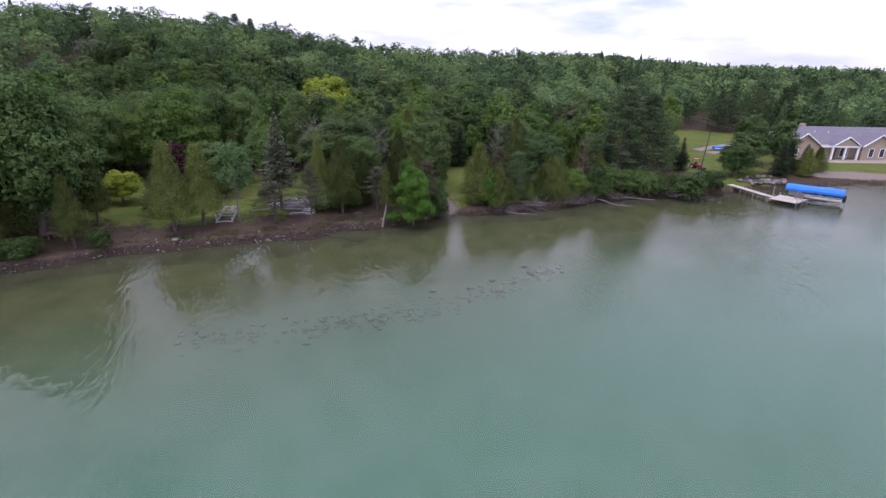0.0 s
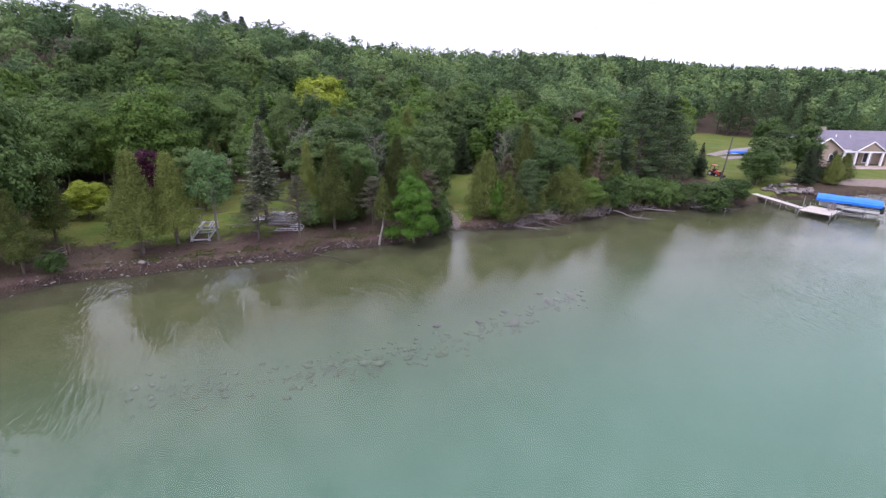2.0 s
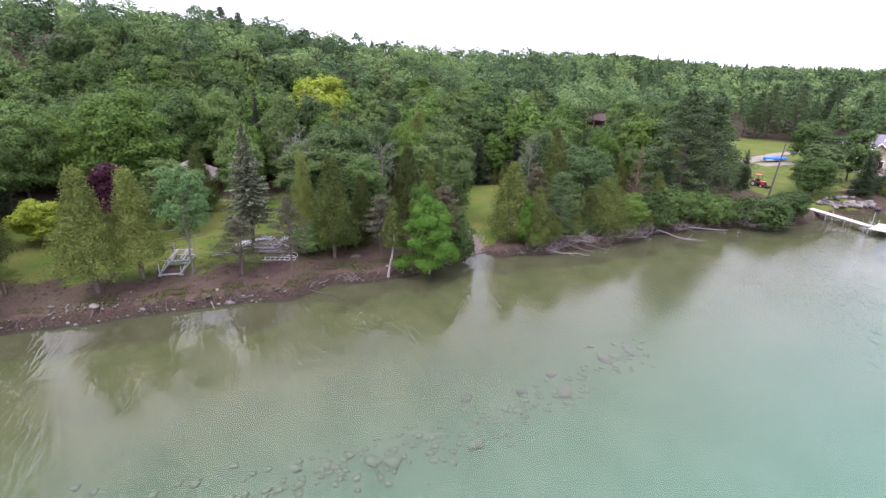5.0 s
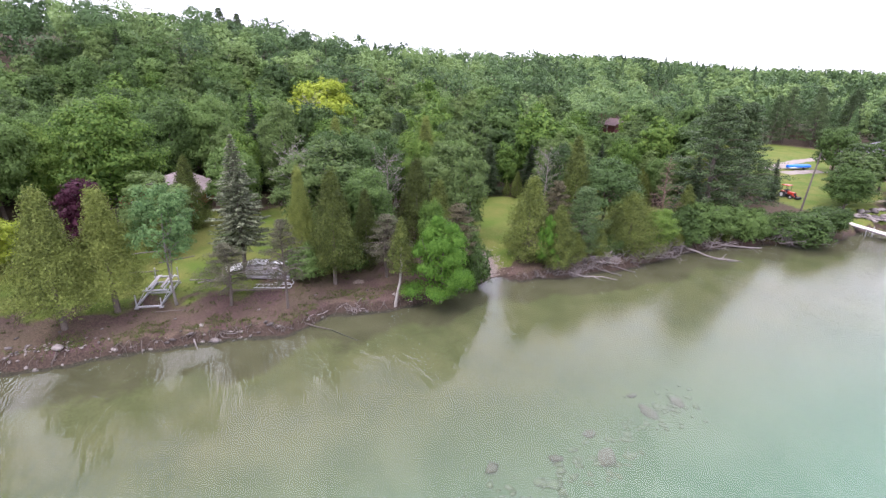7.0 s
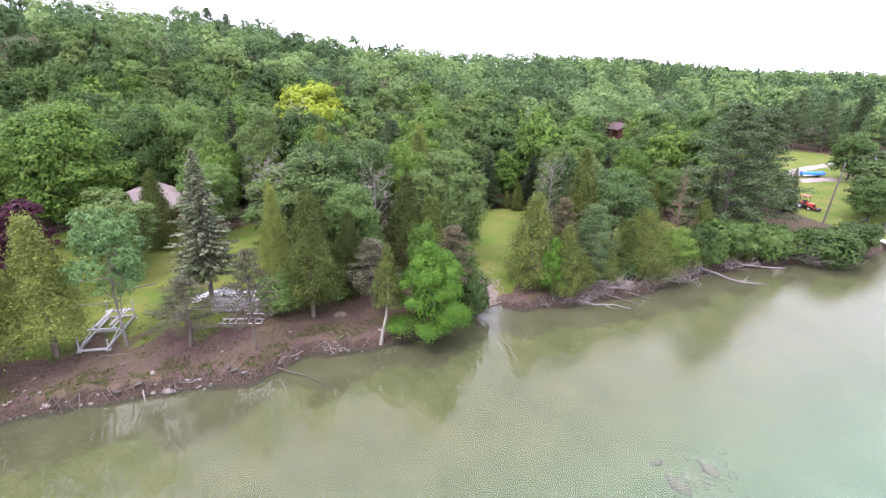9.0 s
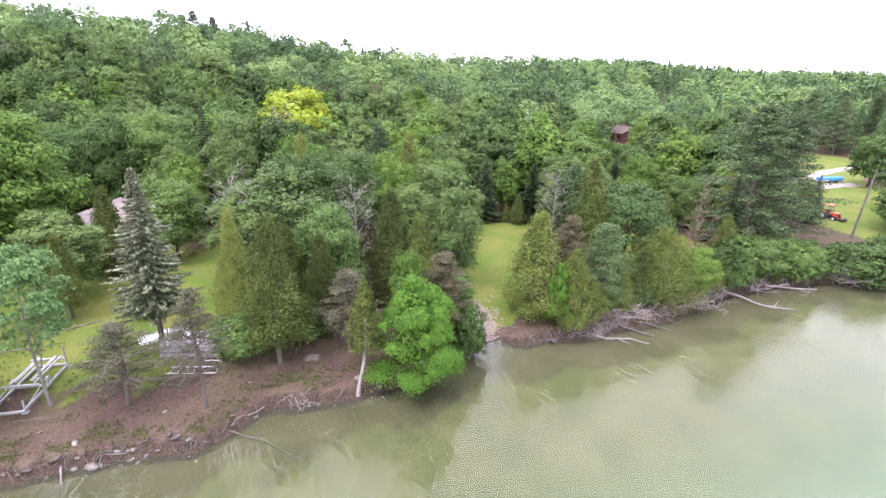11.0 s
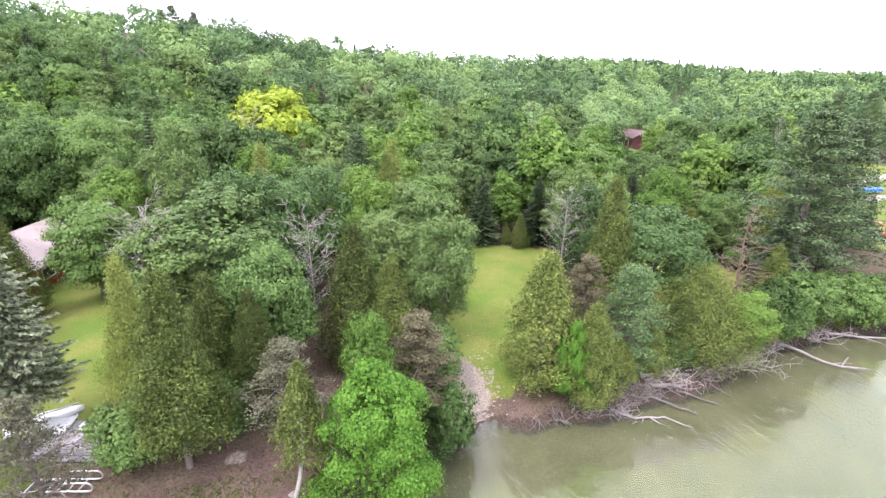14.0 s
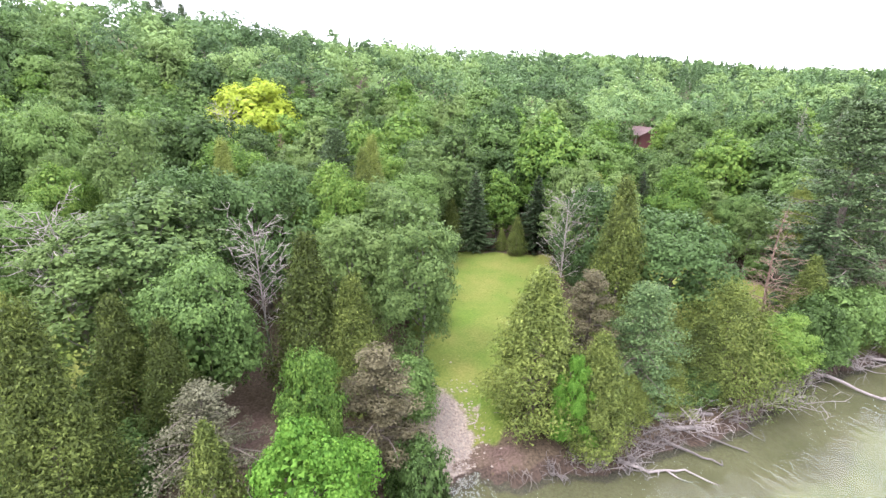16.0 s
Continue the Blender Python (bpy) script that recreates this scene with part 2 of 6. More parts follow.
def axis_steps(stops):
    """Grid lines from (start, step) pairs and a last end."""
    out = []
    for (a, s), (b, _) in zip(stops, stops[1:]):
        out += list(np.linspace(a, b, max(2, int(round((b - a) / s)) + 1))[:-1])
    return np.array(out + [stops[-1][0]])


def ground_material():
    m, n, l = shader("lake_shore_ground")
    out, bsdf = n.new("ShaderNodeOutputMaterial"), n.new("ShaderNodeBsdfPrincipled")
    co = n.new("ShaderNodeTexCoord")
    big, fine, mid = (n.new("ShaderNodeTexNoise") for _ in range(3))
    for t, s, d in ((big, 0.35, 5), (fine, 9.0, 6), (mid, 1.6, 5)):
        t.inputs["Scale"].default_value, t.inputs["Detail"].default_value = s, d
        l.new(co.outputs["Object"], t.inputs["Vector"])

    def two(a, b, fac):
        mx = n.new("ShaderNodeMix")
        mx.data_type = "RGBA"
        l.new(fac, mx.inputs[0])
        for i, v in ((6, a), (7, b)):
            if isinstance(v, tuple):
                mx.inputs[i].default_value = (*v, 1)
            else:
                l.new(v, mx.inputs[i])
        return mx.outputs[2]

    def sharp(sock, lo, hi):
        r = n.new("ShaderNodeMapRange")
        r.inputs[1].default_value, r.inputs[2].default_value = lo, hi
        l.new(sock, r.inputs[0])
        return r.outputs[0]

    def mask(name):
        a = n.new("ShaderNodeAttribute")
        a.attribute_name = name
        s = n.new("ShaderNodeMath")
        s.operation = "MULTIPLY_ADD"
        s.inputs[1].default_value = 0.55
        half = n.new("ShaderNodeMath")
        half.operation = "ADD"
        l.new(mid.outputs["Fac"], s.inputs[0])
        l.new(a.outputs["Fac"], half.inputs[0])
        half.inputs[1].default_value = -0.275
        l.new(half.outputs[0], s.inputs[2])
        return sharp(s.outputs[0], 0.38, 0.62)

    f, b = sharp(fine.outputs["Fac"], 0.3, 0.7), sharp(big.outputs["Fac"], 0.35, 0.65)
    litter = two((0.028, 0.021, 0.014), (0.078, 0.058, 0.038), f)
    grass = two(two((0.046, 0.078, 0.012), (0.078, 0.112, 0.018), f), two((0.074, 0.090, 0.017), (0.128, 0.125, 0.036), f), b)
    needles = two(two((0.034, 0.021, 0.019), (0.088, 0.056, 0.050), f), two((0.052, 0.041, 0.024), (0.105, 0.078, 0.055), f), b)
    sand = two((0.105, 0.082, 0.064), (0.24, 0.20, 0.165), f)
    bed = two(two((0.052, 0.054, 0.015), (0.084, 0.084, 0.028), f), two((0.078, 0.074, 0.025), (0.118, 0.108, 0.044), f), b)
    # brown silt near the shore, darkened to paint in the shade there
    silt_shade = two(two((0.040, 0.034, 0.012), (0.066, 0.055, 0.023), f), two((0.060, 0.050, 0.022), (0.094, 0.078, 0.040), f), b)
    # pale green marl; its increase offshore paints in the water's absorption with depth
    marl_tint = two((0.092, 0.185, 0.132), (0.112, 0.205, 0.155), b)
    c = two(litter, grass, mask("grass"))
    c = two(c, needles, mask("needles"))
    c = two(c, sand, mask("sand"))
    c = two(c, bed, mask("bed"))
    c = two(c, silt_shade, mask("silt_shade"))
    deep = n.new("ShaderNodeAttribute")
    deep.attribute_name = "marl_tint"
    c = two(c, marl_tint, deep.outputs["Fac"])
    # wet soil at the waterline; also paints the dark under the undercut bank
    c = two(c, two((0.022, 0.016, 0.012), (0.060, 0.042, 0.032), f), mask("wet_shade"))
    l.new(c, bsdf.inputs["Base Color"])
    bsdf.inputs["Roughness"].default_value = 0.95
    bsdf.inputs["Specular IOR Level"].default_value = 0.1
    bp = n.new("ShaderNodeBump")
    bp.inputs["Strength"].default_value, bp.inputs["Distance"].default_value = 0.6, 0.06
    l.new(fine.outputs["Fac"], bp.inputs["Height"])
    l.new(bp.outputs["Normal"], bsdf.inputs["Normal"])
    l.new(bsdf.outputs[0], out.inputs["Surface"])
    return m


def blob(x, y, cx, cy, rx, ry, edge=0.35):
    r = np.sqrt(((x - cx) / rx) ** 2 + ((y - cy) / ry) ** 2)
    return 1 - smooth(1 - edge, 1 + edge, r)


def clearing(x, y):
    """Mown grass: 1 inside."""
    west, east = np.interp(y, [16, 38], [0.0, 0.9]) + 0.4 * wobble(x * 0, y, 6, 1), np.interp(y, [16, 24, 38], [4.6, 7.0, 10.2])
    c = smooth(west - 0.5, west + 0.5, x) * (1 - smooth(east - 0.6, east + 0.6, x)) * smooth(14.5, 16.5, y) * (1 - smooth(37.5, 39, y + 0.6 * wobble(x, y * 0, 4, 3)))
    c = np.maximum(c, blob(x, y, 20, 30, 6.5, 7.5))
    c = np.maximum(c, blob(x, y, -28, 14, 15, 13))
    c = np.maximum(c, blob(x, y, -19, 22, 5, 8))
    c = np.maximum(c, blob(x, y, 49.5, 45, 6.5, 15))
    c = np.maximum(c, blob(x, y, 54, 57, 11, 15))
    c = np.maximum(c, blob(x, y, 74, 80, 20, 27))
    c = np.maximum(c, blob(x, y, 88, 58, 26, 17))
    c = np.maximum(c, blob(x, y, 38, 99, 4.5, 12))
    return c


def ground():
    gx = axis_steps([(-2400, 400), (-400, 40), (-120, 4), (-40, 0.42), (34, 0.9), (90, 4), (180, 12), (420, 330), (2400, 1)])
    gy = axis_steps([(-2400, 400), (-400, 40), (-60, 4), (-10, 0.42), (26, 0.9), (46, 3), (130, 7), (420, 60), (900, 400), (3300, 1)])
    X, Y = np.meshgrid(gx, gy)
    Z = ground_z(X, Y)
    nx, ny = len(gx), len(gy)
    i = np.arange(ny - 1)[:, None] * nx + np.arange(nx - 1)[None, :]
    quads = np.stack([i, i + 1, i + nx + 1, i + nx], -1).reshape(-1, 4)
    me = set_mesh("ground", np.stack([X, Y, Z], -1).reshape(-1, 3), quads.ravel(), np.arange(len(quads)) * 4, ground_material(), True)
    x, y, d = X.ravel(), Y.ravel(), inland(X, Y).ravel()
    grass = clearing(x, y)
    bare = (1 - smooth(3.0, 6.0, d + 1.2 * wobble(x, y, 4.0, 3))) * smooth(-34, -29, x) * (1 - smooth(-2, 1, x))
    bare = np.maximum(bare, blob(x, y, -10, 11, 6, 6))
    bare = np.maximum(bare, (1 - smooth(1.0, 1.8, d)) * (1 - 0.75 * smooth(4, 6, x)))
    sandy = blob(x + 0.55 * wobble(x, y, 2.4, 6) + 0.3 * wobble(x, y, 1.0, 2), y + 0.8 * wobble(x, y, 3.0, 9), 1.9, 16.2, 1.35, 2.6, 0.5)
    sandy = np.maximum(sandy, 0.8 * blob(x, y, -8.3, 9.8, 0.6, 0.4))
    sandy = np.maximum(sandy, blob(x, y, 36.5, 90, 2.0, 6))
    sandy = np.maximum(sandy, blob(x, y, 72, 43.5, 14, 2.2))
    masks = {"grass": grass, "needles": bare * (d > 0), "sand": sandy, "bed": (d < -0.12), "silt_shade": (d < -0.12) * (1 - smooth(1.0, 6.0, -d + 1.2 * wobble(x, y, 7.0, 4))),
             "marl_tint": smooth(7, 32, -d), "wet_shade": (1 - smooth(0.12, 0.5, d)) * smooth(-0.9, -0.15, d) * 0.9}
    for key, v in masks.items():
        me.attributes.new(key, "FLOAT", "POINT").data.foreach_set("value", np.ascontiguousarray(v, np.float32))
    return tagged(new("ground", me), "lake shore ground with grass, needle litter, sand and lake bed", "ground", kind="structure")


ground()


def water_material():
    m, n, l = shader("lake_water")
    out = n.new("ShaderNodeOutputMaterial")
    co = n.new("ShaderNodeTexCoord")
    m1, m2 = n.new("ShaderNodeMapping"), n.new("ShaderNodeMapping")
    m1.vector_type = m2.vector_type = "TEXTURE"
    m1.inputs["Rotation"].default_value = (0, 0, radians(24))
    m1.inputs["Scale"].default_value = (1, 3.6, 1)
    m2.inputs["Rotation"].default_value = (0, 0, radians(-12))
    m2.inputs["Scale"].default_value = (1, 2.2, 1)
    w1, w2, calm = (n.new("ShaderNodeTexNoise") for _ in range(3))
    for t, s, d in ((w1, 3.0, 2.0), (w2, 0.7, 1.0), (calm, 0.05, 2.0)):
        t.inputs["Scale"].default_value, t.inputs["Detail"].default_value = s, d
    l.new(co.outputs["Object"], m1.inputs["Vector"])
    l.new(co.outputs["Object"], m2.inputs["Vector"])
    l.new(m1.outputs["Vector"], w1.inputs["Vector"])
    l.new(m2.outputs["Vector"], w2.inputs["Vector"])
    l.new(co.outputs["Object"], calm.inputs["Vector"])
    amp = n.new("ShaderNodeMapRange")
    amp.inputs[1].default_value, amp.inputs[2].default_value = 0.35, 0.7
    amp.inputs[3].default_value, amp.inputs[4].default_value = 0.25, 1.0
    l.new(calm.outputs["Fac"], amp.inputs[0])
    add, mul = n.new("ShaderNodeMath"), n.new("ShaderNodeMath")
    add.operation, mul.operation = "MULTIPLY_ADD", "MULTIPLY"
    add.inputs[1].default_value = 2.6
    l.new(w1.outputs["Fac"], add.inputs[0])
    l.new(w2.outputs["Fac"], add.inputs[2])
    l.new(add.outputs[0], mul.inputs[0])
    l.new(amp.outputs[0], mul.inputs[1])
    bp = n.new("ShaderNodeBump")
    bp.inputs["Strength"].default_value, bp.inputs["Distance"].default_value = 1.0, 0.04
    l.new(mul.outputs[0], bp.inputs["Height"])
    clear, body, mix1 = n.new("ShaderNodeBsdfTransparent"), n.new("ShaderNodeBsdfDiffuse"), n.new("ShaderNodeMixShader")
    clear.inputs["Color"].default_value = (0.90, 0.97, 0.91, 1)
    body.inputs["Color"].default_value = (0.135, 0.155, 0.105, 1)
    mix1.inputs[0].default_value = 0.12
    l.new(clear.outputs[0], mix1.inputs[1])
    l.new(body.outputs[0], mix1.inputs[2])
    gl, fr, mix2 = n.new("ShaderNodeBsdfGlossy"), n.new("ShaderNodeFresnel"), n.new("ShaderNodeMixShader")
    gl.inputs["Roughness"].default_value = 0.02
    fr.inputs["IOR"].default_value = 1.33
    l.new(bp.outputs["Normal"], gl.inputs["Normal"])
    l.new(bp.outputs["Normal"], fr.inputs["Normal"])
    l.new(fr.outputs[0], mix2.inputs[0])
    l.new(mix1.outputs[0], mix2.inputs[1])
    l.new(gl.outputs[0], mix2.inputs[2])
    l.new(mix2.outputs[0], out.inputs["Surface"])
    return m


def water():
    v = [(-2400, -2400, 0), (2400, -2400, 0), (2400, 130, 0), (-2400, 130, 0)]
    me = set_mesh("water", np.array(v), np.array([0, 1, 2, 3]), np.array([0]), water_material())
    tagged(new("water", me), "green clear lake water with small wind ripples", "water", kind="structure")


water()


# ---- building trees ----
def tube_arrays(points, radii, sides=6):
    """Verts and quads of a tapered tube along points."""
    pts = np.array(points, float)
    k = len(pts)
    tang = np.gradient(pts, axis=0)
    tang /= np.linalg.norm(tang, axis=1)[:, None] + 1e-9
    ref = np.where(np.abs(tang[:, 2:3]) > 0.9, np.array([[1.0, 0, 0]]), np.array([[0, 0, 1.0]]))
    u = np.cross(tang, ref)
    u /= np.linalg.norm(u, axis=1)[:, None] + 1e-9
    w = np.cross(tang, u)
    a = np.arange(sides) * 2 * np.pi / sides
    ring = pts[:, None, :] + np.array(radii)[:, None, None] * (np.cos(a)[None, :, None] * u[:, None, :] + np.sin(a)[None, :, None] * w[:, None, :])
    i, j = np.meshgrid(np.arange(k - 1), np.arange(sides), indexing="ij")
    q = np.stack([i * sides + j, i * sides + (j + 1) % sides, (i + 1) * sides + (j + 1) % sides, (i + 1) * sides + j], -1).reshape(-1, 4)
    return ring.reshape(-1, 3), q


def tubes_mesh(name, tubes, mat):
    vs, qs, o = [], [], 0
    for pts, radii, sides in tubes:
        v, q = tube_arrays(pts, radii, sides)
        vs.append(v)
        qs.append(q + o)
        o += len(v)
    q = np.concatenate(qs)
    return set_mesh(name, np.concatenate(vs), q.ravel(), np.arange(len(q)) * 4, mat, True)


def leaves_mesh(name, p, nrm, size, aspect, mat, rng, along=None, tri=False):
    """Small pointed leaves or sprays at p, facing nrm; along: the way their long axis points."""
    k = len(p)
    nrm = nrm / (np.linalg.norm(nrm, axis=1)[:, None] + 1e-9)
    t = rng.normal(size=(k, 3)) if along is None else along + 0.25 * rng.normal(size=(k, 3))
    t -= nrm * np.sum(t * nrm, 1)[:, None]
    t /= np.linalg.norm(t, axis=1)[:, None] + 1e-9
    b = np.cross(nrm, t)
    s = (size * rng.uniform(0.6, 1.35, k))[:, None]
    if tri:
        v = np.stack([p + t * s * 0.6, p - t * s * 0.4 + b * s * aspect * 0.55, p - t * s * 0.4 - b * s * aspect * 0.55], 1)
        return set_mesh(name, v.reshape(-1, 3), np.arange(3 * k), np.arange(k) * 3, mat)
    dip = nrm * s * 0.12
    v = np.stack([p + t * s * 0.55 - dip, p + b * s * aspect * 0.5, p - t * s * 0.45 - dip, p - b * s * aspect * 0.5], 1)
    return set_mesh(name, v.reshape(-1, 3), np.arange(4 * k), np.arange(k) * 4, mat)


def unit(rng, k):
    v = rng.normal(size=(k, 3))
    return v / np.linalg.norm(v, axis=1)[:, None]


def broad_points(rng, n, R, z0, z1, lobes, flat=0.85, spread=0.72, lobe=(0.22, 0.38), core=0.13, tuft=16, taper=0.25):
    """Leaf places of a broad crown: many rounded boughs set round an egg-shaped middle. Returns places, facings and sizes."""
    zc, hz = (z0 + z1) / 2, (z1 - z0) / 2
    d = unit(rng, lobes)
    d[:, 2] = np.abs(d[:, 2]) * np.where(rng.random(lobes) < 0.60, 1, -1)
    c = d * np.array([R, R, hz]) * spread * rng.uniform(0.82, 1.14, (lobes, 1)) + np.array([0, 0, zc])
    r = R * rng.uniform(lobe[0], lobe[1], lobes)
    m = max(lobes * 3, n // tuft)
    pick = rng.choice(lobes, m, p=r ** 2 / np.sum(r ** 2))
    v = unit(rng, m)
    back = np.sum(v * d[pick], 1) < -0.3
    v[back] *= -1
    low = (v[:, 2] < -0.2) & (rng.random(m) < 0.8)
    v[low, 2] *= -1
    rad = r[pick] * (1 - 0.45 * rng.random(m) ** 2.5) * (1 + 0.16 * rng.normal(size=m))
    q = c[pick] + v * rad[:, None] * np.array([1, 1, flat])
    of = rng.integers(0, m, n)
    j = rng.normal(size=(n, 3)) * np.array([1, 1, 0.62]) * R * 0.062
    p = q[of] + j
    v = v[of] * 0.8 + j / (R * 0.062) * 0.35
    size = np.ones(n)
    k = int(n * core)
    w = unit(rng, k)
    p[:k] = w * np.array([R, R, hz]) * rng.uniform(0.45, 0.80, (k, 1)) + np.array([0, 0, zc])
    v[:k] = w
    size[:k] = 2.1
    p[:, :2] *= (1 + taper * (0.5 - np.clip((p[:, 2] - z0) / (z1 - z0), 0, 1)))[:, None]
    nrm = v + 0.38 * rng.normal(size=(n, 3)) + np.array([0, 0, 0.35])
    return p, nrm, size, c


def limb(rng, a, b, r0, r1, bend=0.12, k=5):
    a, b = np.array(a, float), np.array(b, float)
    s = np.linspace(0, 1, k)[:, None]
    L = np.linalg.norm(b - a)
    pts = a + (b - a) * s + rng.normal(size=3) * L * bend * np.sin(np.pi * s) + np.array([0, 0, 1]) * L * 0.1 * np.sin(np.pi * s)
    return (pts, np.linspace(r0, r1, k), 6)


def broadleaf(rng, name, n, h, w, clear, mat, bark, lobes=22, leaf=0.34, aspect=0.8, trunk_r=0.17, **kw):
    p, nrm, size, c = broad_points(rng, n, w / 2, h * clear, h, lobes, **kw)
    p[:, 2] = np.where(p[:, 2] < 0.15, 0.15 + 0.3 * rng.random(n), p[:, 2])
    crown = leaves_mesh(name + "_crown", p, nrm, leaf * size, aspect, mat, rng, tri=True)
    top = np.array([rng.normal() * 0.2, rng.normal() * 0.2, h * 0.78])
    ts = [limb(rng, (0, 0, -0.3), top, trunk_r, trunk_r * 0.2, 0.03, 8)]
    ts[0][1][0] *= 1.5
    for q in c[:min(lobes, 12)]:
        s = rng.uniform(0.3, 0.75)
        ts.append(limb(rng, top * s * np.array([1, 1, 1]), q, trunk_r * 0.42 * (1.2 - s), trunk_r * 0.06))
    return tubes_mesh(name + "_trunk", ts, bark), crown


def cedar(rng, name, n, h, w, clear, mat, bark, leaf=0.42, power=1.25, lumps=0.22):
    z0 = h * clear
    u = rng.random(n) ** 0.85
    z = z0 + u * (h - z0)
    a = rng.uniform(0, 2 * np.pi, n)
    prof = (1 - u ** power) * (0.55 + 0.45 * smooth(0, 0.18, u)) + 0.03
    lump = 1 + lumps * np.sin(3 * a + 5 * u * 3 + rng.uniform(0, 6)) * np.sin(9 * u + a * 2 + rng.uniform(0, 6)) + lumps * 0.6 * np.sin(17 * u - 4 * a + rng.uniform(0, 6))
    rr = w / 2 * prof * lump * (1 - 0.5 * rng.random(n) ** 2.2)
    out = np.stack([np.cos(a), np.sin(a), np.zeros(n)], 1)
    p = out * rr[:, None] + np.array([0, 0, 1]) * z[:, None]
    p[:, 2] -= 0.18 * rr * rng.random(n)
    of = rng.integers(0, n // 12, n)
    p = p[of] + rng.normal(size=(n, 3)) * np.array([0.042, 0.042, 0.066]) * w
    out = out[of]
    nrm = out + 0.6 * rng.normal(size=(n, 3)) + np.array([0, 0, 0.35])
    along = out * 0.5 + np.array([0, 0, -0.25]) + 0.5 * rng.normal(size=(n, 3))
    crown = leaves_mesh(name + "_crown", p, nrm, leaf, 0.42, mat, rng, along, tri=True)
    ts = [limb(rng, (0, 0, -0.3), (0, 0, h * 0.92), 0.02 * h, 0.02, 0.01, 7)]
    for i in range(10):
        z1, a1 = h * rng.uniform(clear * 0.8, 0.7), rng.uniform(0, 6.28)
        L = w / 2 * 0.8 * (1 - z1 / h)
        ts.append(limb(rng, (0, 0, z1), (math.cos(a1) * L, math.sin(a1) * L, z1 + 0.1), 0.035, 0.01))
    return tubes_mesh(name + "_trunk", ts, bark), crown


def spruce(rng, name, whorls, h, w, clear, mat, bark, leaf=0.34, droop=0.22, per=9, dens=11, ragged=0.15):
    P, N, A, ts = [], [], [], [limb(rng, (0, 0, -0.3), (0, 0, h * 0.985), 0.016 * h, 0.012, 0.004, 8)]
    for k in range(whorls):
        u = k / (whorls - 1)
        z = h * (clear + (1 - clear) * u ** 0.92)
        L = w / 2 * (1 - u) ** 0.85 * rng.uniform(1 - ragged, 1 + ragged) + 0.10
        m = max(4, int(per * (1 - 0.45 * u)))
        for j in range(m):
            a = 6.283 * j / m + rng.uniform(-0.35, 0.35) + k
            Lj = L * rng.uniform(0.72, 1.12)
            q = max(4, int(dens * Lj / (w / 2) + 3))
            s = (np.arange(q) + rng.random(q)) / q
            s = 0.15 + 0.85 * s
            way = np.array([math.cos(a), math.sin(a), 0.0])
            side = np.array([-math.sin(a), math.cos(a), 0.0])
            base = way * (s * Lj)[:, None] + np.array([0, 0, z]) + np.array([0, 0, 1.0]) * (-droop * Lj * s ** 1.3 + 0.16 * Lj * s ** 3)[:, None]
            for sgn in (-1, 1):
                off = side * (sgn * 0.22 * Lj * (1.05 - s) * rng.uniform(0.4, 1, q))[:, None]
                P.append(base + off - np.array([0, 0, 0.06]))
                N.append(np.array([0, 0, 1.0]) + sgn * side * 0.5 + 0.35 * rng.normal(size=(q, 3)))
                A.append(np.repeat((way + sgn * side * 0.7 - np.array([0, 0, 0.25]))[None], q, 0))
            if k % 2 == 0 and j % 2 == 0:
                ts.append(([(0, 0, z), tuple(base[q // 2]), tuple(base[-1])], [0.03, 0.018, 0.006], 4))
    p, nn, al = np.concatenate(P), np.concatenate(N), np.concatenate(A)
    return tubes_mesh(name + "_trunk", ts, bark), leaves_mesh(name + "_crown", p, nn, leaf, 0.6, mat, rng, al, tri=True)


def pine(rng, name, n, h, w, clear, mat, bark, lobes=34, leaf=0.34, pad=(0.5, 0.95)):
    """Tiers of boughs that end in flat tufted pads."""
    ts = [limb(rng, (0, 0, -0.3), (0.2, 0, h * 0.95), 0.019 * h, 0.03, 0.015, 8)]
    P, N = [], []
    for k in range(lobes):
        u = (k + rng.random()) / lobes
        z = h * (clear + (1 - clear) * u)
        L = w / 2 * (1 - u ** 1.9) * rng.uniform(0.45, 1.1) + 0.15
        a = k * 2.4 + rng.uniform(-0.4, 0.4)
        tip = np.array([math.cos(a) * L, math.sin(a) * L, z + 0.14 * L])
        ts.append(limb(rng, (0, 0, z), tip, 0.055 * (1.15 - u), 0.012, 0.06))
        m = int(n / lobes)
        s = rng.uniform(0.35, 1.1, m)
        r = rng.uniform(pad[0], pad[1]) * w / 7
        v = unit(rng, m)
        c = np.array([0, 0, z]) + (tip - np.array([0, 0, z])) * s[:, None]
        P.append(c + v * r * np.array([1, 1, 0.42]) * rng.uniform(0.5, 1, (m, 1)))
        N.append(v * 0.6 + np.array([0, 0, 0.8]) + 0.6 * rng.normal(size=(m, 3)))
    return tubes_mesh(name + "_trunk", ts, bark), leaves_mesh(name + "_crown", np.concatenate(P), np.concatenate(N), leaf, 0.5, mat, rng, tri=True)


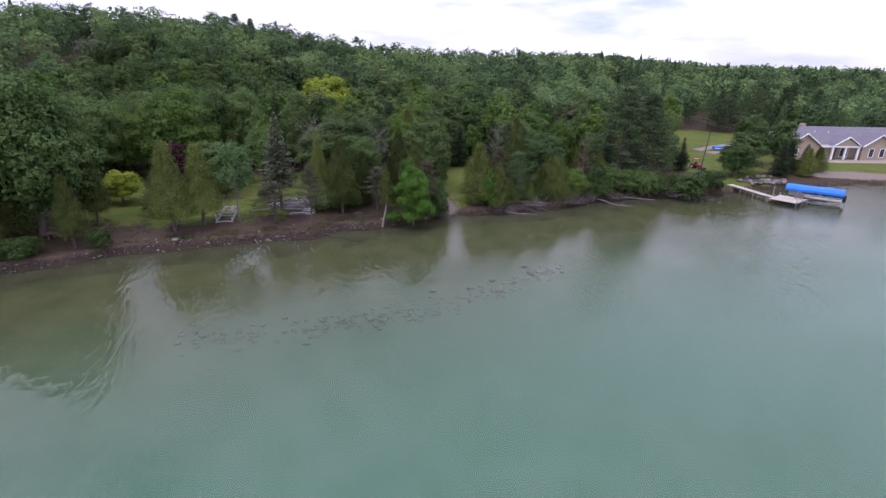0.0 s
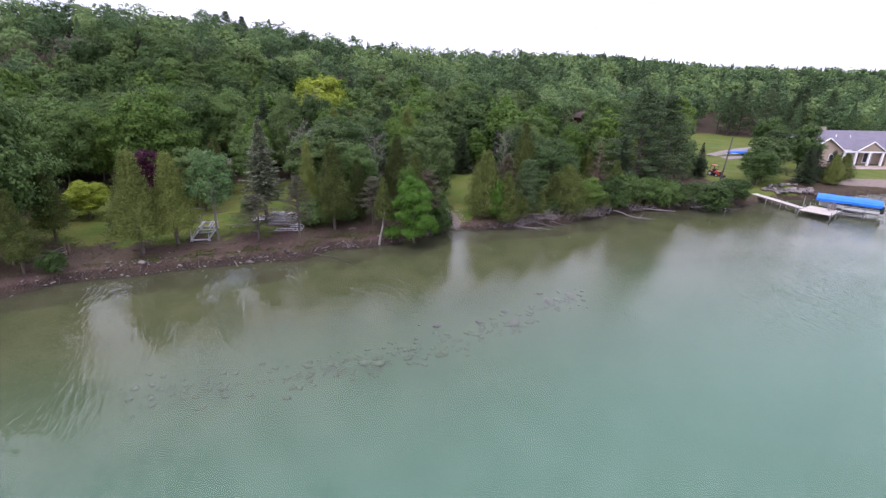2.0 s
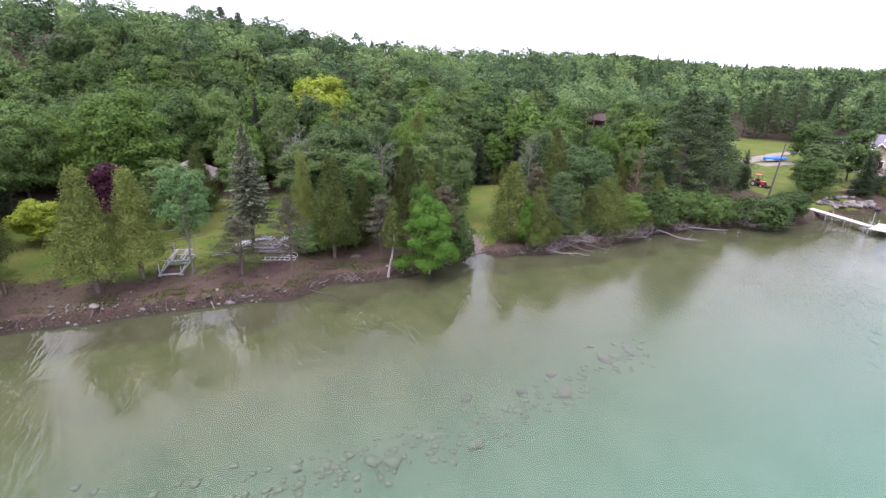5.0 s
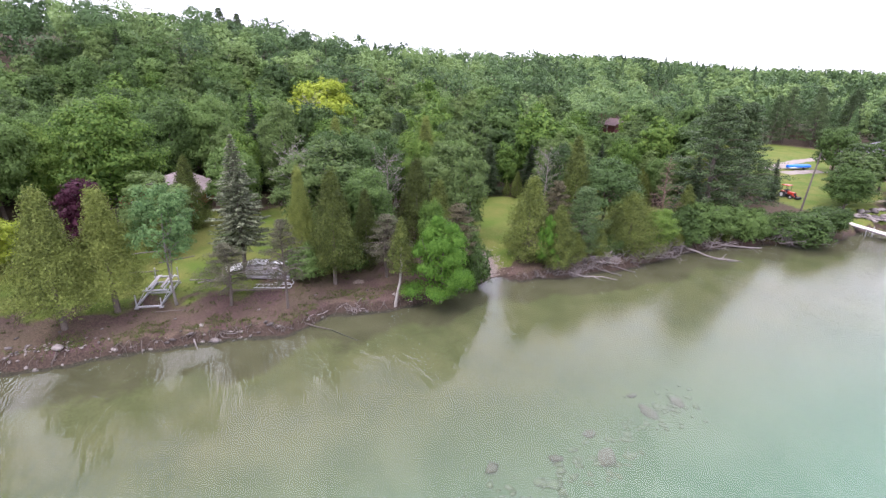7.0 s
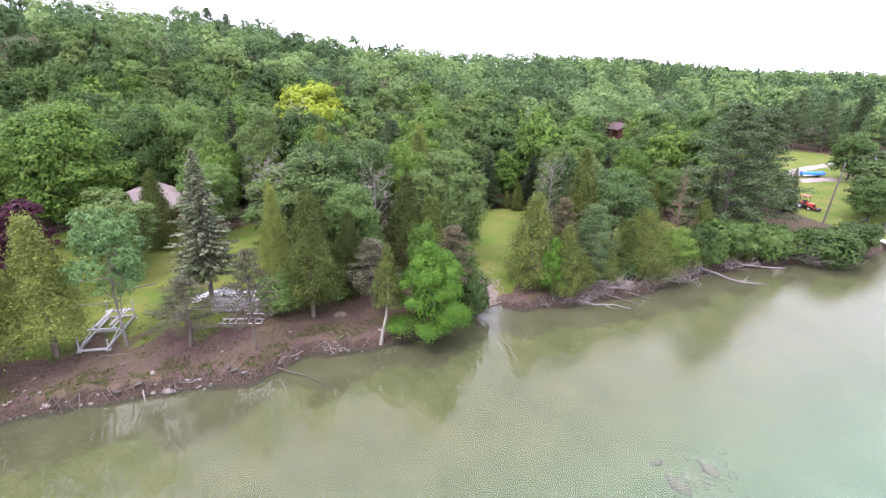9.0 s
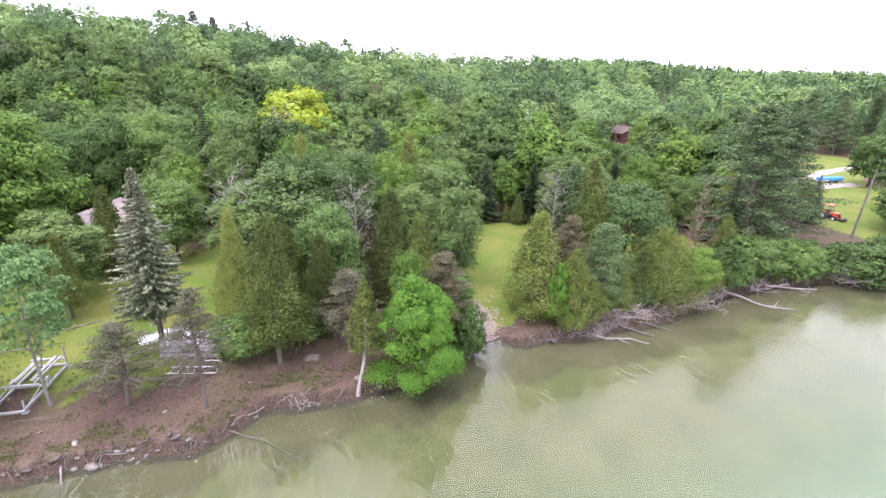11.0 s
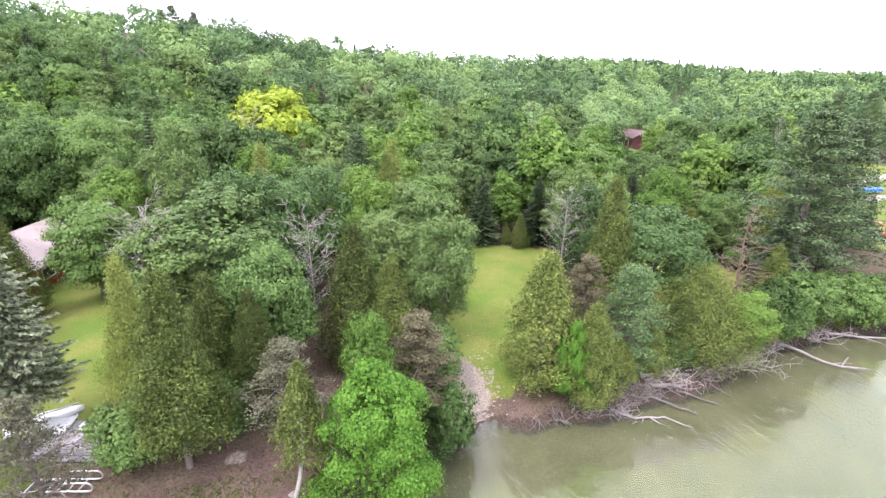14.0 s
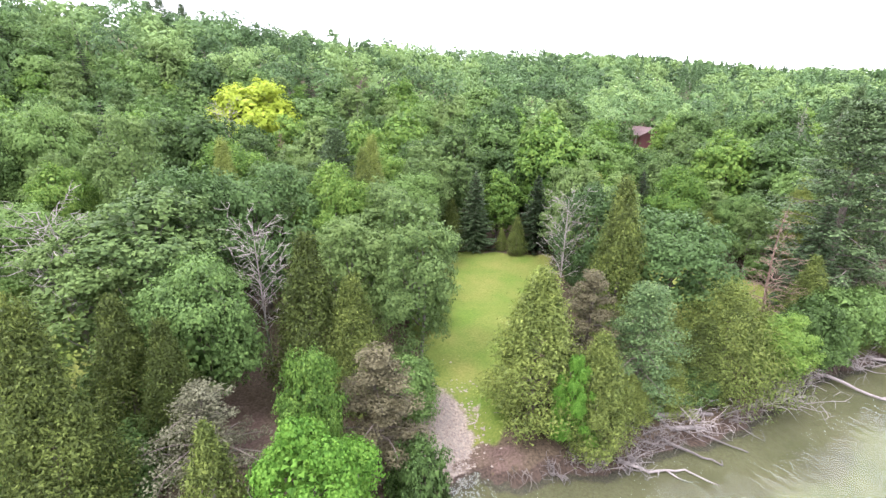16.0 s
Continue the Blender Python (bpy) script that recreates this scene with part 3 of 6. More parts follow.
def bare_tubes(rng, h, w, clear, arms=22, r0=0.09, sub=4, up=0.35, full=False):
    ts = [limb(rng, (0, 0, -0.3), (rng.normal() * 0.3, rng.normal() * 0.3, h), r0, 0.012, 0.03, 8)]
    axis = ts[0][0]
    for k in range(arms):
        u = clear + (0.97 - clear) * (k + rng.random()) / arms
        base = axis[0] + (axis[-1] - axis[0]) * u
        a = k * 2.4 + rng.uniform(-0.5, 0.5)
        L = w / 2 * (1.0 - 0.45 * u if full else 1.08 - u) * rng.uniform(0.6, 1.25)
        tip = base + np.array([math.cos(a), math.sin(a), up]) * L
        arm = limb(rng, base, tip, 0.34 * r0 * (1.2 - u), 0.007, 0.15)
        ts.append(arm)
        for i in range(sub):
            b = arm[0][rng.integers(1, 5)]
            ts.append(limb(rng, b, b + (unit(rng, 1)[0] * 0.7 + np.array([math.cos(a), math.sin(a), 0.3])) * L * 0.33, 0.016, 0.005, 0.2, 4))
    return ts


# kind: (object name, category word, makers of its variants)
def variants(k, fn, name, *a, **kw):
    return [fn(np.random.default_rng(97 * i + len(name)), name, *a, **kw) for i in range(k)]


KINDS = {
    "maple": ("maple_tree", variants(3, broadleaf, "maple", 24000, 10, 7.0, 0.06, M_MAPLE, M_BARK, lobes=44, leaf=0.155)),
    "bright": ("young_maple_tree", variants(1, broadleaf, "young_maple", 52000, 7.2, 4.8, 0.02, M_BRIGHT, M_BARK, lobes=46, leaf=0.095, lobe=(0.14, 0.32), spread=0.84, flat=0.7, trunk_r=0.12, taper=0.95, core=0.04)),
    "lime": ("light_maple_tree", variants(2, broadleaf, "light_maple", 24000, 10, 6.6, 0.06, M_LIME, M_BARK, lobes=46, leaf=0.155)),
    "yellow": ("yellow_leaved_tree", variants(1, broadleaf, "yellow_tree", 15000, 8, 6, 0.10, M_YELLOW, M_BARK, lobes=40, leaf=0.17)),
    "copper": ("copper_beech_tree", variants(1, broadleaf, "copper", 10000, 8.5, 3.6, 0.14, M_COPPER, M_BARK, lobes=36, leaf=0.15)),
    "poplar": ("poplar_tree", variants(3, broadleaf, "poplar", 18000, 10, 4.6, 0.08, M_POPLAR, M_GREYBARK, lobes=44, leaf=0.125, lobe=(0.20, 0.42), spread=0.80, flat=0.9, trunk_r=0.12, taper=0.4, core=0.08)),
    "aspen": ("aspen_tree", variants(1, broadleaf, "aspen", 9500, 10, 4.6, 0.26, M_ASPEN, M_GREYBARK, lobes=46, leaf=0.13, lobe=(0.18, 0.32), spread=0.8, flat=1.0, trunk_r=0.10, taper=0.3, core=0.05)),
    "oak": ("oak_tree", variants(2, broadleaf, "oak", 18000, 9, 7, 0.12, M_OAK, M_BARK, lobes=40, leaf=0.155, lobe=(0.18, 0.34), spread=0.80, core=0.05)),
    "cedar": ("cedar_tree", variants(3, cedar, "cedar", 30000, 8, 3.9, 0.04, M_CEDAR, M_BARK, leaf=0.135, power=1.5, lumps=0.26)),
    "tallcedar": ("cedar_tree", variants(2, cedar, "tall_cedar", 40000, 8, 3.9, 0.20, M_CEDAR, M_BARK, leaf=0.115, power=0.92, lumps=0.3)),
    "roundcedar": ("cedar_tree", variants(1, cedar, "round_cedar", 40000, 5.6, 6.4, 0.0, M_CEDAR, M_BARK, leaf=0.13, power=2.8, lumps=0.2)),
    "softpine": ("pine_tree", variants(1, pine, "soft_pine", 24000, 7, 4.8, 0.06, M_SOFTPINE, M_BARK, lobes=60, leaf=0.11, pad=(0.8, 1.3))),
    "spruce": ("spruce_tree", variants(2, spruce, "spruce", 40, 10, 4.0, 0.05, M_SPRUCE, M_BARK, leaf=0.22, dens=20, per=11)),
    "blue": ("blue_spruce_tree", variants(1, spruce, "blue_spruce", 46, 11, 4.6, 0.24, M_BLUE, M_BARK, leaf=0.20, per=11, dens=26, ragged=0.22)),
    "pine": ("pine_tree", variants(2, pine, "pine", 24000, 13, 8, 0.08, M_PINE, M_BARK, lobes=58, leaf=0.17, pad=(0.55, 1.0))),
    "drypine": ("half_bare_pine_tree", variants(2, pine, "dry_pine", 10000, 6, 4, 0.30, M_DRY, M_BARK, lobes=40, leaf=0.095)),
    "brown": ("brown_needled_tree", variants(1, pine, "brown_pine", 20000, 5.5, 3.4, 0.06, M_BROWN, M_BARK, lobes=34, leaf=0.095, pad=(0.8, 1.2))),
    "shrub": ("shrub", variants(3, broadleaf, "shrub", 9000, 3.6, 4.2, 0.0, M_SHRUB, M_BARK, lobes=36, leaf=0.125, lobe=(0.18, 0.36), spread=0.78, trunk_r=0.05)),
}
# the same kinds with fewer, larger leaves, for the back of the wood
BACK = {
    "maple": variants(4, broadleaf, "back_maple", 10500, 10, 7.0, 0.06, M_MAPLE, M_BARK, lobes=40, leaf=0.225),
    "lime": variants(3, broadleaf, "back_light_maple", 10500, 10, 6.6, 0.06, M_LIME, M_BARK, lobes=40, leaf=0.225),
    "poplar": variants(3, broadleaf, "back_poplar", 8500, 10, 4.6, 0.08, M_POPLAR, M_GREYBARK, lobes=42, leaf=0.18, lobe=(0.20, 0.42), spread=0.80, trunk_r=0.12, taper=0.4),
    "oak": variants(2, broadleaf, "back_oak", 9000, 9, 7, 0.10, M_OAK, M_BARK, lobes=38, leaf=0.22),
    "cedar": variants(2, cedar, "back_cedar", 9500, 8, 3.9, 0.06, M_CEDAR, M_BARK, leaf=0.25),
}
rng_dead = np.random.default_rng(5)
KINDS["dead"] = ("dead_tree", [(tubes_mesh("dead_tree_wood", bare_tubes(rng_dead, 9, 4.2, 0.35, 46, 0.075, 6, 0.9, True), M_DEAD), None)])
KINDS["deadred"] = ("dead_spruce_tree", [(tubes_mesh("dead_spruce_wood", bare_tubes(rng_dead, 8.5, 4.2, 0.1, 60, 0.10, 5, 0.1), M_DEADRED), None)])
SIZE = {"roundcedar": (5.6, 6.4), "softpine": (7, 4.8), "aspen": (10, 4.6), "lime": (10, 6.6), "maple": (10, 7.0), "bright": (7.2, 4.8), "yellow": (8, 6), "copper": (8.5, 3.6), "poplar": (10, 4.6), "oak": (9, 7), "cedar": (8, 3.9), "tallcedar": (8, 3.9), "spruce": (10, 4.0),
        "blue": (11, 4.6), "pine": (13, 8), "drypine": (6, 4), "brown": (5.5, 3.4), "shrub": (3.6, 4.2), "dead": (9, 4.2), "deadred": (8.5, 4.2)}
LABELS = {"roundcedar": "broad rounded olive cedar on the eroded bank", "softpine": "soft blue-green young pine beside the cedars", "aspen": "airy grey-green aspen with a slim pale trunk", "lime": "light yellow-green maple tree in full leaf", "maple": "broad green maple tree in full leaf", "bright": "bright green young maple leaning over the water",
          "yellow": "yellow-green leaved tree with a rounded crown", "copper": "dark purple copper-leaved tree in the yard",
          "poplar": "slender grey-green poplar with pale bark", "oak": "dark green oak with spreading limbs",
          "cedar": "olive green white cedar with dense sprays", "tallcedar": "olive green cedar with a clear trunk below",
          "spruce": "dark green spruce with drooping boughs",
          "blue": "blue-green spruce with layered boughs, bare below", "pine": "tall dark white pine with tiered boughs",
          "drypine": "half-bare pine with thin brown-grey needles", "brown": "brown dying evergreen with sparse needles",
          "shrub": "leafy green shrub at the wood's edge", "dead": "dead tree with bleached bare branches", "deadred": "dead spruce with brown bare branches"}
rng_plant = np.random.default_rng(11)
planted = []


def plant(kind, x, y, h, w=None, z=None, lean=(0, 0), label="", group="", turn=None):
    """One tree: an Empty at its foot with its trunk and crown; h: from foot to top."""
    name, made = KINDS[kind]
    made = BACK.get(kind, made) if y > 40 else made
    trunk, crown = made[int(rng_plant.integers(len(made)))]
    H, W = SIZE[kind]
    w = W * h / H if w is None else w
    tree = new(name)
    tree.empty_display_size = 0.3
    tree.matrix_basis = pose(x, y, gz(x, y) if z is None else z, lean[0], lean[1], rng_plant.uniform(0, 360) if turn is None else turn) @ Matrix.Diagonal((w / W, w / W, h / H, 1))
    tagged(tree, label or LABELS[kind], "shrub" if kind == "shrub" else "tree", group)
    t = new("trunk", trunk)
    t.parent = tree
    if crown:
        c = new("crown", crown)
        c.parent = tree
    planted.append((x, y, w))
    return tree


# ---- the trees that stand out ----
def top(kind, x, y, z_top, w=None, **kw):
    plant(kind, x, y, z_top - gz(x, y), w, **kw)


top("bright", -1.8, 8.8, 7.2, 4.5, lean=(5, 0), turn=0)
top("lime", -2.7, 11.6, 7.8, 2.5, label="teal-green aspen sapling behind the young maple")
top("brown", -0.6, 12.7, 6.6, 4.0)
top("shrub", 1.1, 11.8, 3.7, 2.6, label="dark green shrub on the bank beside the launch")
top("drypine", -6.2, 10.8, 6.2, 4.4)
top("tallcedar", -10.0, 9.2, 9.4, 4.2)
top("tallcedar", -13.1, 11.4, 9.2, 2.9)
top("blue", -17.3, 10.0, 12.1, 4.6)
top("drypine", -16.3, 5.0, 5.4, 4.6)
top("drypine", -12.3, 5.0, 7.2, 3.4)
top("aspen", -19.9, 4.6, 9.9, 4.2)
top("tallcedar", -24.9, 0.9, 9.4, 5.0)
top("tallcedar", -23.0, 3.1, 9.0, 4.8)
top("copper", -28.6, 8.8, 9.4, 3.4)
top("lime", -34.5, 20.9, 14.7, 9.0)
top("yellow", -35.4, 9.2, 5.6, 4.6)
top("maple", -35.5, -2.5, 16.4, 10.5)
top("maple", -44, 2, 15.5, 10)
# four trees added to cover and darken the ground under the left maple
top("maple", -40.5, -7.0, 11.5, 8.5)
top("cedar", -36.6, -7.4, 6.6, 3.8)
top("shrub", -34.2, -6.6, 2.6, 3.4)
top("cedar", -38.8, -1.2, 8.0, 4.4)
top("tallcedar", -31.2, -4.2, 7.2, 3.0)
top("tallcedar", -33.2, 1.8, 8.2, 3.6)
top("spruce", -29.6, 5.4, 5.6, 2.8)
top("shrub", -29.4, -3.6, 2.6, 2.0)
top("maple", -32, 37, 14.5, 7)
top("poplar", -27.2, 15.6, 8.6, 5.2)
top("tallcedar", -25.2, 13.2, 7.0, 2.8)
top("cedar", -27.0, 20.5, 8.4, 3.6)
top("maple", -24.0, 24.0, 9.5, 5.5)
top("shrub", -20.5, 14.0, 3.2, 2.4)
top("cedar", -29.4, 20.4, 6.4, 3.0)
top("shrub", -31.6, 19.4, 4.2, 3.2)
planted += [(-33.4, 28, 14)]
top("spruce", -26.6, 36.6, 14, 4.0)
top("poplar", -13.2, 19.4, 11.5, 7.5)
top("maple", -8.5, 15.6, 9.5, 5.2)
top("dead", -7.0, 18.6, 9.6, 3.6)
top("poplar", -14.6, 16.8, 9.6, 5.2)
top("dead", -14.6, 16.6, 10.3, 4.6)
top("cedar", -8.1, 12.3, 7.5, 2.8)
top("cedar", -10.6, 13.4, 7.8, 3.4)
top("cedar", -4.4, 17.2, 9.2, 4.2)
top("cedar", -2.4, 16.8, 7.6, 3.6)
top("poplar", -3.4, 21.5, 10.0, 4.2)
top("poplar", -2.2, 27.0, 10.4, 4.2)
top("maple", -1.8, 33.5, 10.0, 5.5)
top("lime", -5.8, 28.0, 11.2, 5.0)
top("spruce", 3.4, 39.0, 8.8, 4.0)
top("lime", 5.6, 41.5, 8.6, 4.0, label="light green young maple between dark spruces")
top("spruce", 8.8, 39.5, 8.4, 4.2)
top("maple", -17, 62, 14.6, 9)
top("yellow", -23.6, 60.5, 16.6, 12.5)
planted += [(-22, 54, 11), (-27, 55, 9)]
top("deadred", -15.2, 45, 11.5, 3.0, label="dying tree with rust-red foliage and bare twigs")
top("dead", -22.5, 49, 13.0, 4.5)
top("dead", 8.6, 26.8, 9.2, 3.4)
top("oak", 14.6, 25.2, 9.2, 7.2)
top("oak", 11.0, 28.5, 10.2, 5.2)
top("deadred", 21.4, 26.2, 9.4, 4.2)
top("pine", 28.2, 31.0, 15.0, 11.0)
top("pine", 32.8, 34.2, 14.2, 9.6)
top("spruce", 25.0, 28.0, 9.0, 4.6)
top("cedar", 5.9, 16.9, 8.0, 5.0)
top("brown", 8.4, 18.6, 7.6, 3.4)
top("cedar", 8.2, 15.3, 6.0, 3.3)
top("softpine", 10.9, 18.2, 7.2, 4.6)
top("shrub", 7.4, 15.4, 3.4, 1.8)
top("roundcedar", 16.2, 20.8, 5.8, 6.2)
top("cedar", 14.4, 19.4, 4.9, 3.4)
top("lime", 18.8, 20.4, 5.2, 3.2, label="lime green young tree over the eroded bank")
top("shrub", 22.2, 23.2, 4.6, 3.4)
top("shrub", 24.6, 24.2, 4.8, 3.8)
top("cedar", 23.6, 26.0, 6.0, 3.0)
top("shrub", 28.0, 26.2, 4.4, 4.2)
top("shrub", 31.6, 27.2, 3.8, 4.2)
top("shrub", 36.6, 26.8, 3.7, 6.5, label="wide green willow shrub hanging over the water")
top("shrub", 40.8, 28.9, 3.9, 5.0)
top("maple", 49.4, 38.0, 7.4, 5.5)
top("poplar", 52.0, 41.0, 8.4, 6.0)
top("deadred", 55.0, 44.0, 8.0, 5.0)
top("maple", 64.3, 51.0, 10.2, 6.3)
top("poplar", 58.5, 49.0, 9.2, 5.5)
top("maple", 66.0, 64.0, 10.6, 7.0)
top("pine", -60, 104, 31.5, 7.0)
top("pine", -56.5, 106, 30.5, 6.0)
top("pine", -63.5, 106, 31.0, 6.5)
top("cedar", 10.2, 17.0, 3.2, 2.4)
top("cedar", 12.6, 18.4, 3.4, 2.6)
top("shrub", 13.8, 18.6, 2.8, 2.2)
top("spruce", 58.5, 40.5, 7.4, 4.0)
top("spruce", 61.5, 43.0, 7.0, 4.2)
top("spruce", 65.0, 44.0, 6.2, 4.0)
top("cedar", 63.5, 41.2, 5.6, 3.6)
top("cedar", 68.0, 45.0, 5.4, 3.4)
top("spruce", 86, 47.5, 6.5, 4.5)
for px, py, ph in ((80, 106, 12), (85, 109, 14), (89, 104, 13), (93, 110, 14), (98, 106, 13), (103, 111, 14), (108, 107, 13)):
    plant("pine", px, py, ph, ph * 0.6, group="pines above the lawn")
top("dead", 43, 60, 13.0, 1.6, label="tall bleached dead snag above the wood")


# ---- the wood behind: single trees near by ----
def free(x, y, gap):
    return all((x - a) ** 2 + (y - b) ** 2 > (gap * 0.5 + 0.28 * c) ** 2 for a, b, c in planted)


def sight(x, y):
    """Height under which the wood stays where the cabin clearing opens towards the lake."""
    across = abs(x - 39.5 * (y + 12) / 117)
    return 15.8 - 11.6 * (y + 12) / 117 if across < 3.4 and 40 < y < 100 else 99.0


def near_wood():
    rng = np.random.default_rng(23)
    count = 0
    for _ in range(9000):
        y = rng.uniform(9, 76)
        x = rng.uniform(-72, 62)
        if abs(x) > 0.98 * (y + 48) or clearing(x, y) > 0.35 or inland(x, y) < 2.5:
            continue
        if x > 44 and y < 62 or x > 35 and y < 39 or (x < -14 and y < 23 and x > -42):
            continue
        if 3 < x < 10.8 and 17 < y < 37 or -9.6 < x < -4.6 and 13 < y < 24 or -10 < x < 1 and 13 < y < 20:
            continue
        if 20 < y < 46 and abs(x - 2 - 0.53 * (y + 39)) < 2.4:
            continue
        if not free(x, y, rng.uniform(2.6, 4.2)):
            continue
        r = rng.random()
        back = y > 45
        kind = ("maple" if r < 0.46 else "lime" if r < 0.60 else "poplar" if r < 0.88 else "oak" if r < 0.97 else "spruce") if back or x < -20 else \
            ("poplar" if r < 0.40 else "maple" if r < 0.48 else "lime" if r < 0.54 else "cedar" if r < 0.74 else "oak" if r < 0.84 else "spruce" if r < 0.95 else "pine")
        h = rng.uniform(8.0, 12.6) if back or x < -20 else rng.uniform(6.0, 10.4)
        if x > 12 and y < 60:
            h *= 0.85
        h = min(h, sight(x, y) - gz(x, y))
        if h < 3.2:
            continue
        w = h * {"maple": 0.62, "lime": 0.60, "poplar": 0.42, "oak": 0.62, "spruce": 0.40, "cedar": 0.42, "pine": 0.55}[kind] * rng.uniform(0.85, 1.2)
        plant(kind, x, y, h, w, group="trees of the wood")
        count += 1
        if count >= 310:
            break
    return count


near_count = near_wood()


def undergrowth():
    """Shrubs and young cedars along the edges of the grass and on the eroded bank."""
    rng = np.random.default_rng(41)
    for _ in range(4000):
        x, y = rng.uniform(-14, 45), rng.uniform(8, 45)
        d, c = float(inland(x, y)), float(clearing(x, y))
        edge = 0.02 < c < 0.45 and d > 3 and x > -13
        bank = 0.1 < d < 2.6 and x > 20
        if x > 33 and y < 40 or not (edge or bank) or not free(x, y, 1.3) or 0 < x < 5 and y < 20 or 3 < x < 10.8 and 19 < y < 36:
            continue
        kind = "shrub" if rng.random() < 0.62 else "cedar" if rng.random() < 0.7 or x < 2 else "spruce"
        h = rng.uniform(1.6, 3.6) * (1.25 if kind != "shrub" else 1)
        plant(kind, x, y, h, h * {"shrub": 1.05, "cedar": 0.55, "spruce": 0.5}[kind], group="undergrowth at the wood's edge")
        if len(planted) > near_count + 165:
            break


undergrowth()


def bank_growth():
    """Low growth leaning over the eroded edge."""
    rng = np.random.default_rng(43)
    x = 20.0
    while x < 45:
        x += rng.uniform(0.9, 1.9)
        y = float(np.interp(x, SHORE_X, SHORE_Y)) + rng.uniform(0.35, 0.9)
        if rng.random() < 0.72:
            kind = "shrub" if rng.random() < (0.2 if x < 18 else 0.5) else "cedar"
            h = rng.uniform(1.3, 2.5) * (0.6 if 33 < x < 43 else 1)
            plant(kind, x, y, h, h * (1.15 if kind == "shrub" else 0.75), lean=(rng.uniform(6, 20), 0), turn=0, group="growth on the eroded bank")


bank_growth()
top("bright", 7.2, 15.0, 5.7, 1.7, label="lime green sapling among dark cedars")


# ---- the wooded hill: far trees joined into one ----
def far_wood():
    rng = np.random.default_rng(31)
    P, N, S, hue = [], [], [], []
    spots = []
    grid = {}
    for _ in range(60000):
        y = rng.uniform(30, 330)
        x = rng.uniform(-170, 330)
        dist = math.hypot(x, y + 30)
        if 60 < x < 112 and 38 < y < 73 or -74 < x < 64 and y < 77 or x > 1.02 * (y + 50) or -x > 1.02 * (y + 50):
            continue
        crest = np.interp(x, [-150, -90, -60, -30, 0, 40, 80, 150, 300], [60, 90, 106, 114, 125, 185, 255, 280, 300])
        if y > crest + 34 or float(clearing(x, y)) > 0.4 or inland(x, y) < 4:
            continue
        gap = 5.8 if dist < 160 else 7.0
        key = (int(x // 7), int(y // 7))
        if any((x - a) ** 2 + (y - b) ** 2 < gap ** 2 for i in (-1, 0, 1) for j in (-1, 0, 1) for a, b in grid.get((key[0] + i, key[1] + j), ())):
            continue
        grid.setdefault(key, []).append((x, y))
        spots.append((x, y, dist))
    for x, y, dist in spots:
        h = rng.uniform(9.2, 12.2) * (1.12 if dist > 200 else 1)
        crest = np.interp(x, [-150, -90, -60, -30, 0, 40, 80, 150, 300], [60, 90, 106, 114, 125, 185, 255, 280, 300])
        h *= 0.78 if x < -30 and y > crest + 12 else 1
        h = min(h, sight(x, y) - gz(x, y))
        if h < 3:
            continue
        conifer = rng.random() < (0.02 if x < 55 else 0.22)
        R = h * rng.uniform(0.31, 0.46) * (0.55 if conifer else 1)
        n = int(np.clip(260000 / dist, 600, 2600))
        if conifer:
            u = rng.random(n) ** 0.7
            a = rng.uniform(0, 6.283, n)
            o = np.stack([np.cos(a), np.sin(a), np.zeros(n)], 1)
            p = o * (R * (1 - u) * rng.uniform(0.6, 1.15, n))[:, None] + np.array([0, 0, 1]) * (h * (0.2 + 0.8 * u))[:, None]
            m = o + np.array([0, 0, 0.7]) + 0.4 * rng.normal(size=(n, 3))
            size = np.full(n, 0.6)
        else:
            p, m, size, _ = broad_points(rng, n, R, h * 0.10, h, 22, lobe=(0.24, 0.40), core=0.16, tuft=12)
        P.append(p + np.array([x, y, gz(x, y)]))
        N.append(m)
        S.append(size * np.clip(0.0024 * dist, 0.25, 0.7))
        tone = rng.random() ** 1.3 * (0.35 if conifer else 1)
        hue.append(np.full(n, tone))
    p, m, s = np.concatenate(P), np.concatenate(N), np.concatenate(S)
    # bluer leaf colour than near by: distance haze painted into the foliage
    mat = foliage("hazed_hill_leaves", (0.032, 0.078, 0.038), (0.068, 0.150, 0.070), (0.165, 0.260, 0.098), 0.3, 0.0, depth=0.82)
    nt = mat.node_tree
    info = next(k for k in nt.nodes if k.type == "OBJECT_INFO")
    link = info.outputs["Random"].links[0]
    target = link.to_socket
    target.node.inputs[1].default_value = 0.85
    leafy = next(k for k in nt.nodes if k.type == "NEW_GEOMETRY").outputs["Random Per Island"].links[0].to_node
    leafy.inputs[1].default_value, leafy.inputs[2].default_value = 0.35, -0.36
    next(k for k in nt.nodes if k.type == "TEX_NOISE").outputs["Fac"].links[0].to_node.inputs[1].default_value = 0.6
    at = nt.nodes.new("ShaderNodeAttribute")
    at.attribute_name = "tone"
    nt.links.new(at.outputs["Fac"], target)
    me = leaves_mesh("hill_wood", p, m, s, 0.7, mat, rng, tri=True)
    me.attributes.new("tone", "FLOAT", "FACE").data.foreach_set("value", np.concatenate(hue).astype(np.float32))
    tagged(new("hill_wood", me), "dense mixed green wood covering the far hill", "woods", kind="stuff")
    ts = []
    for x, y, dist in spots[::2]:
        g = gz(x, y)
        ts.append(([(x, y, g - 0.3), (x, y, g + 6.5)], [0.16, 0.08], 4))
    tagged(new("hill_trunks", tubes_mesh("hill_trunks", ts, M_BARK)), "trunks of the trees on the far hill", "woods", kind="stuff")


far_wood()


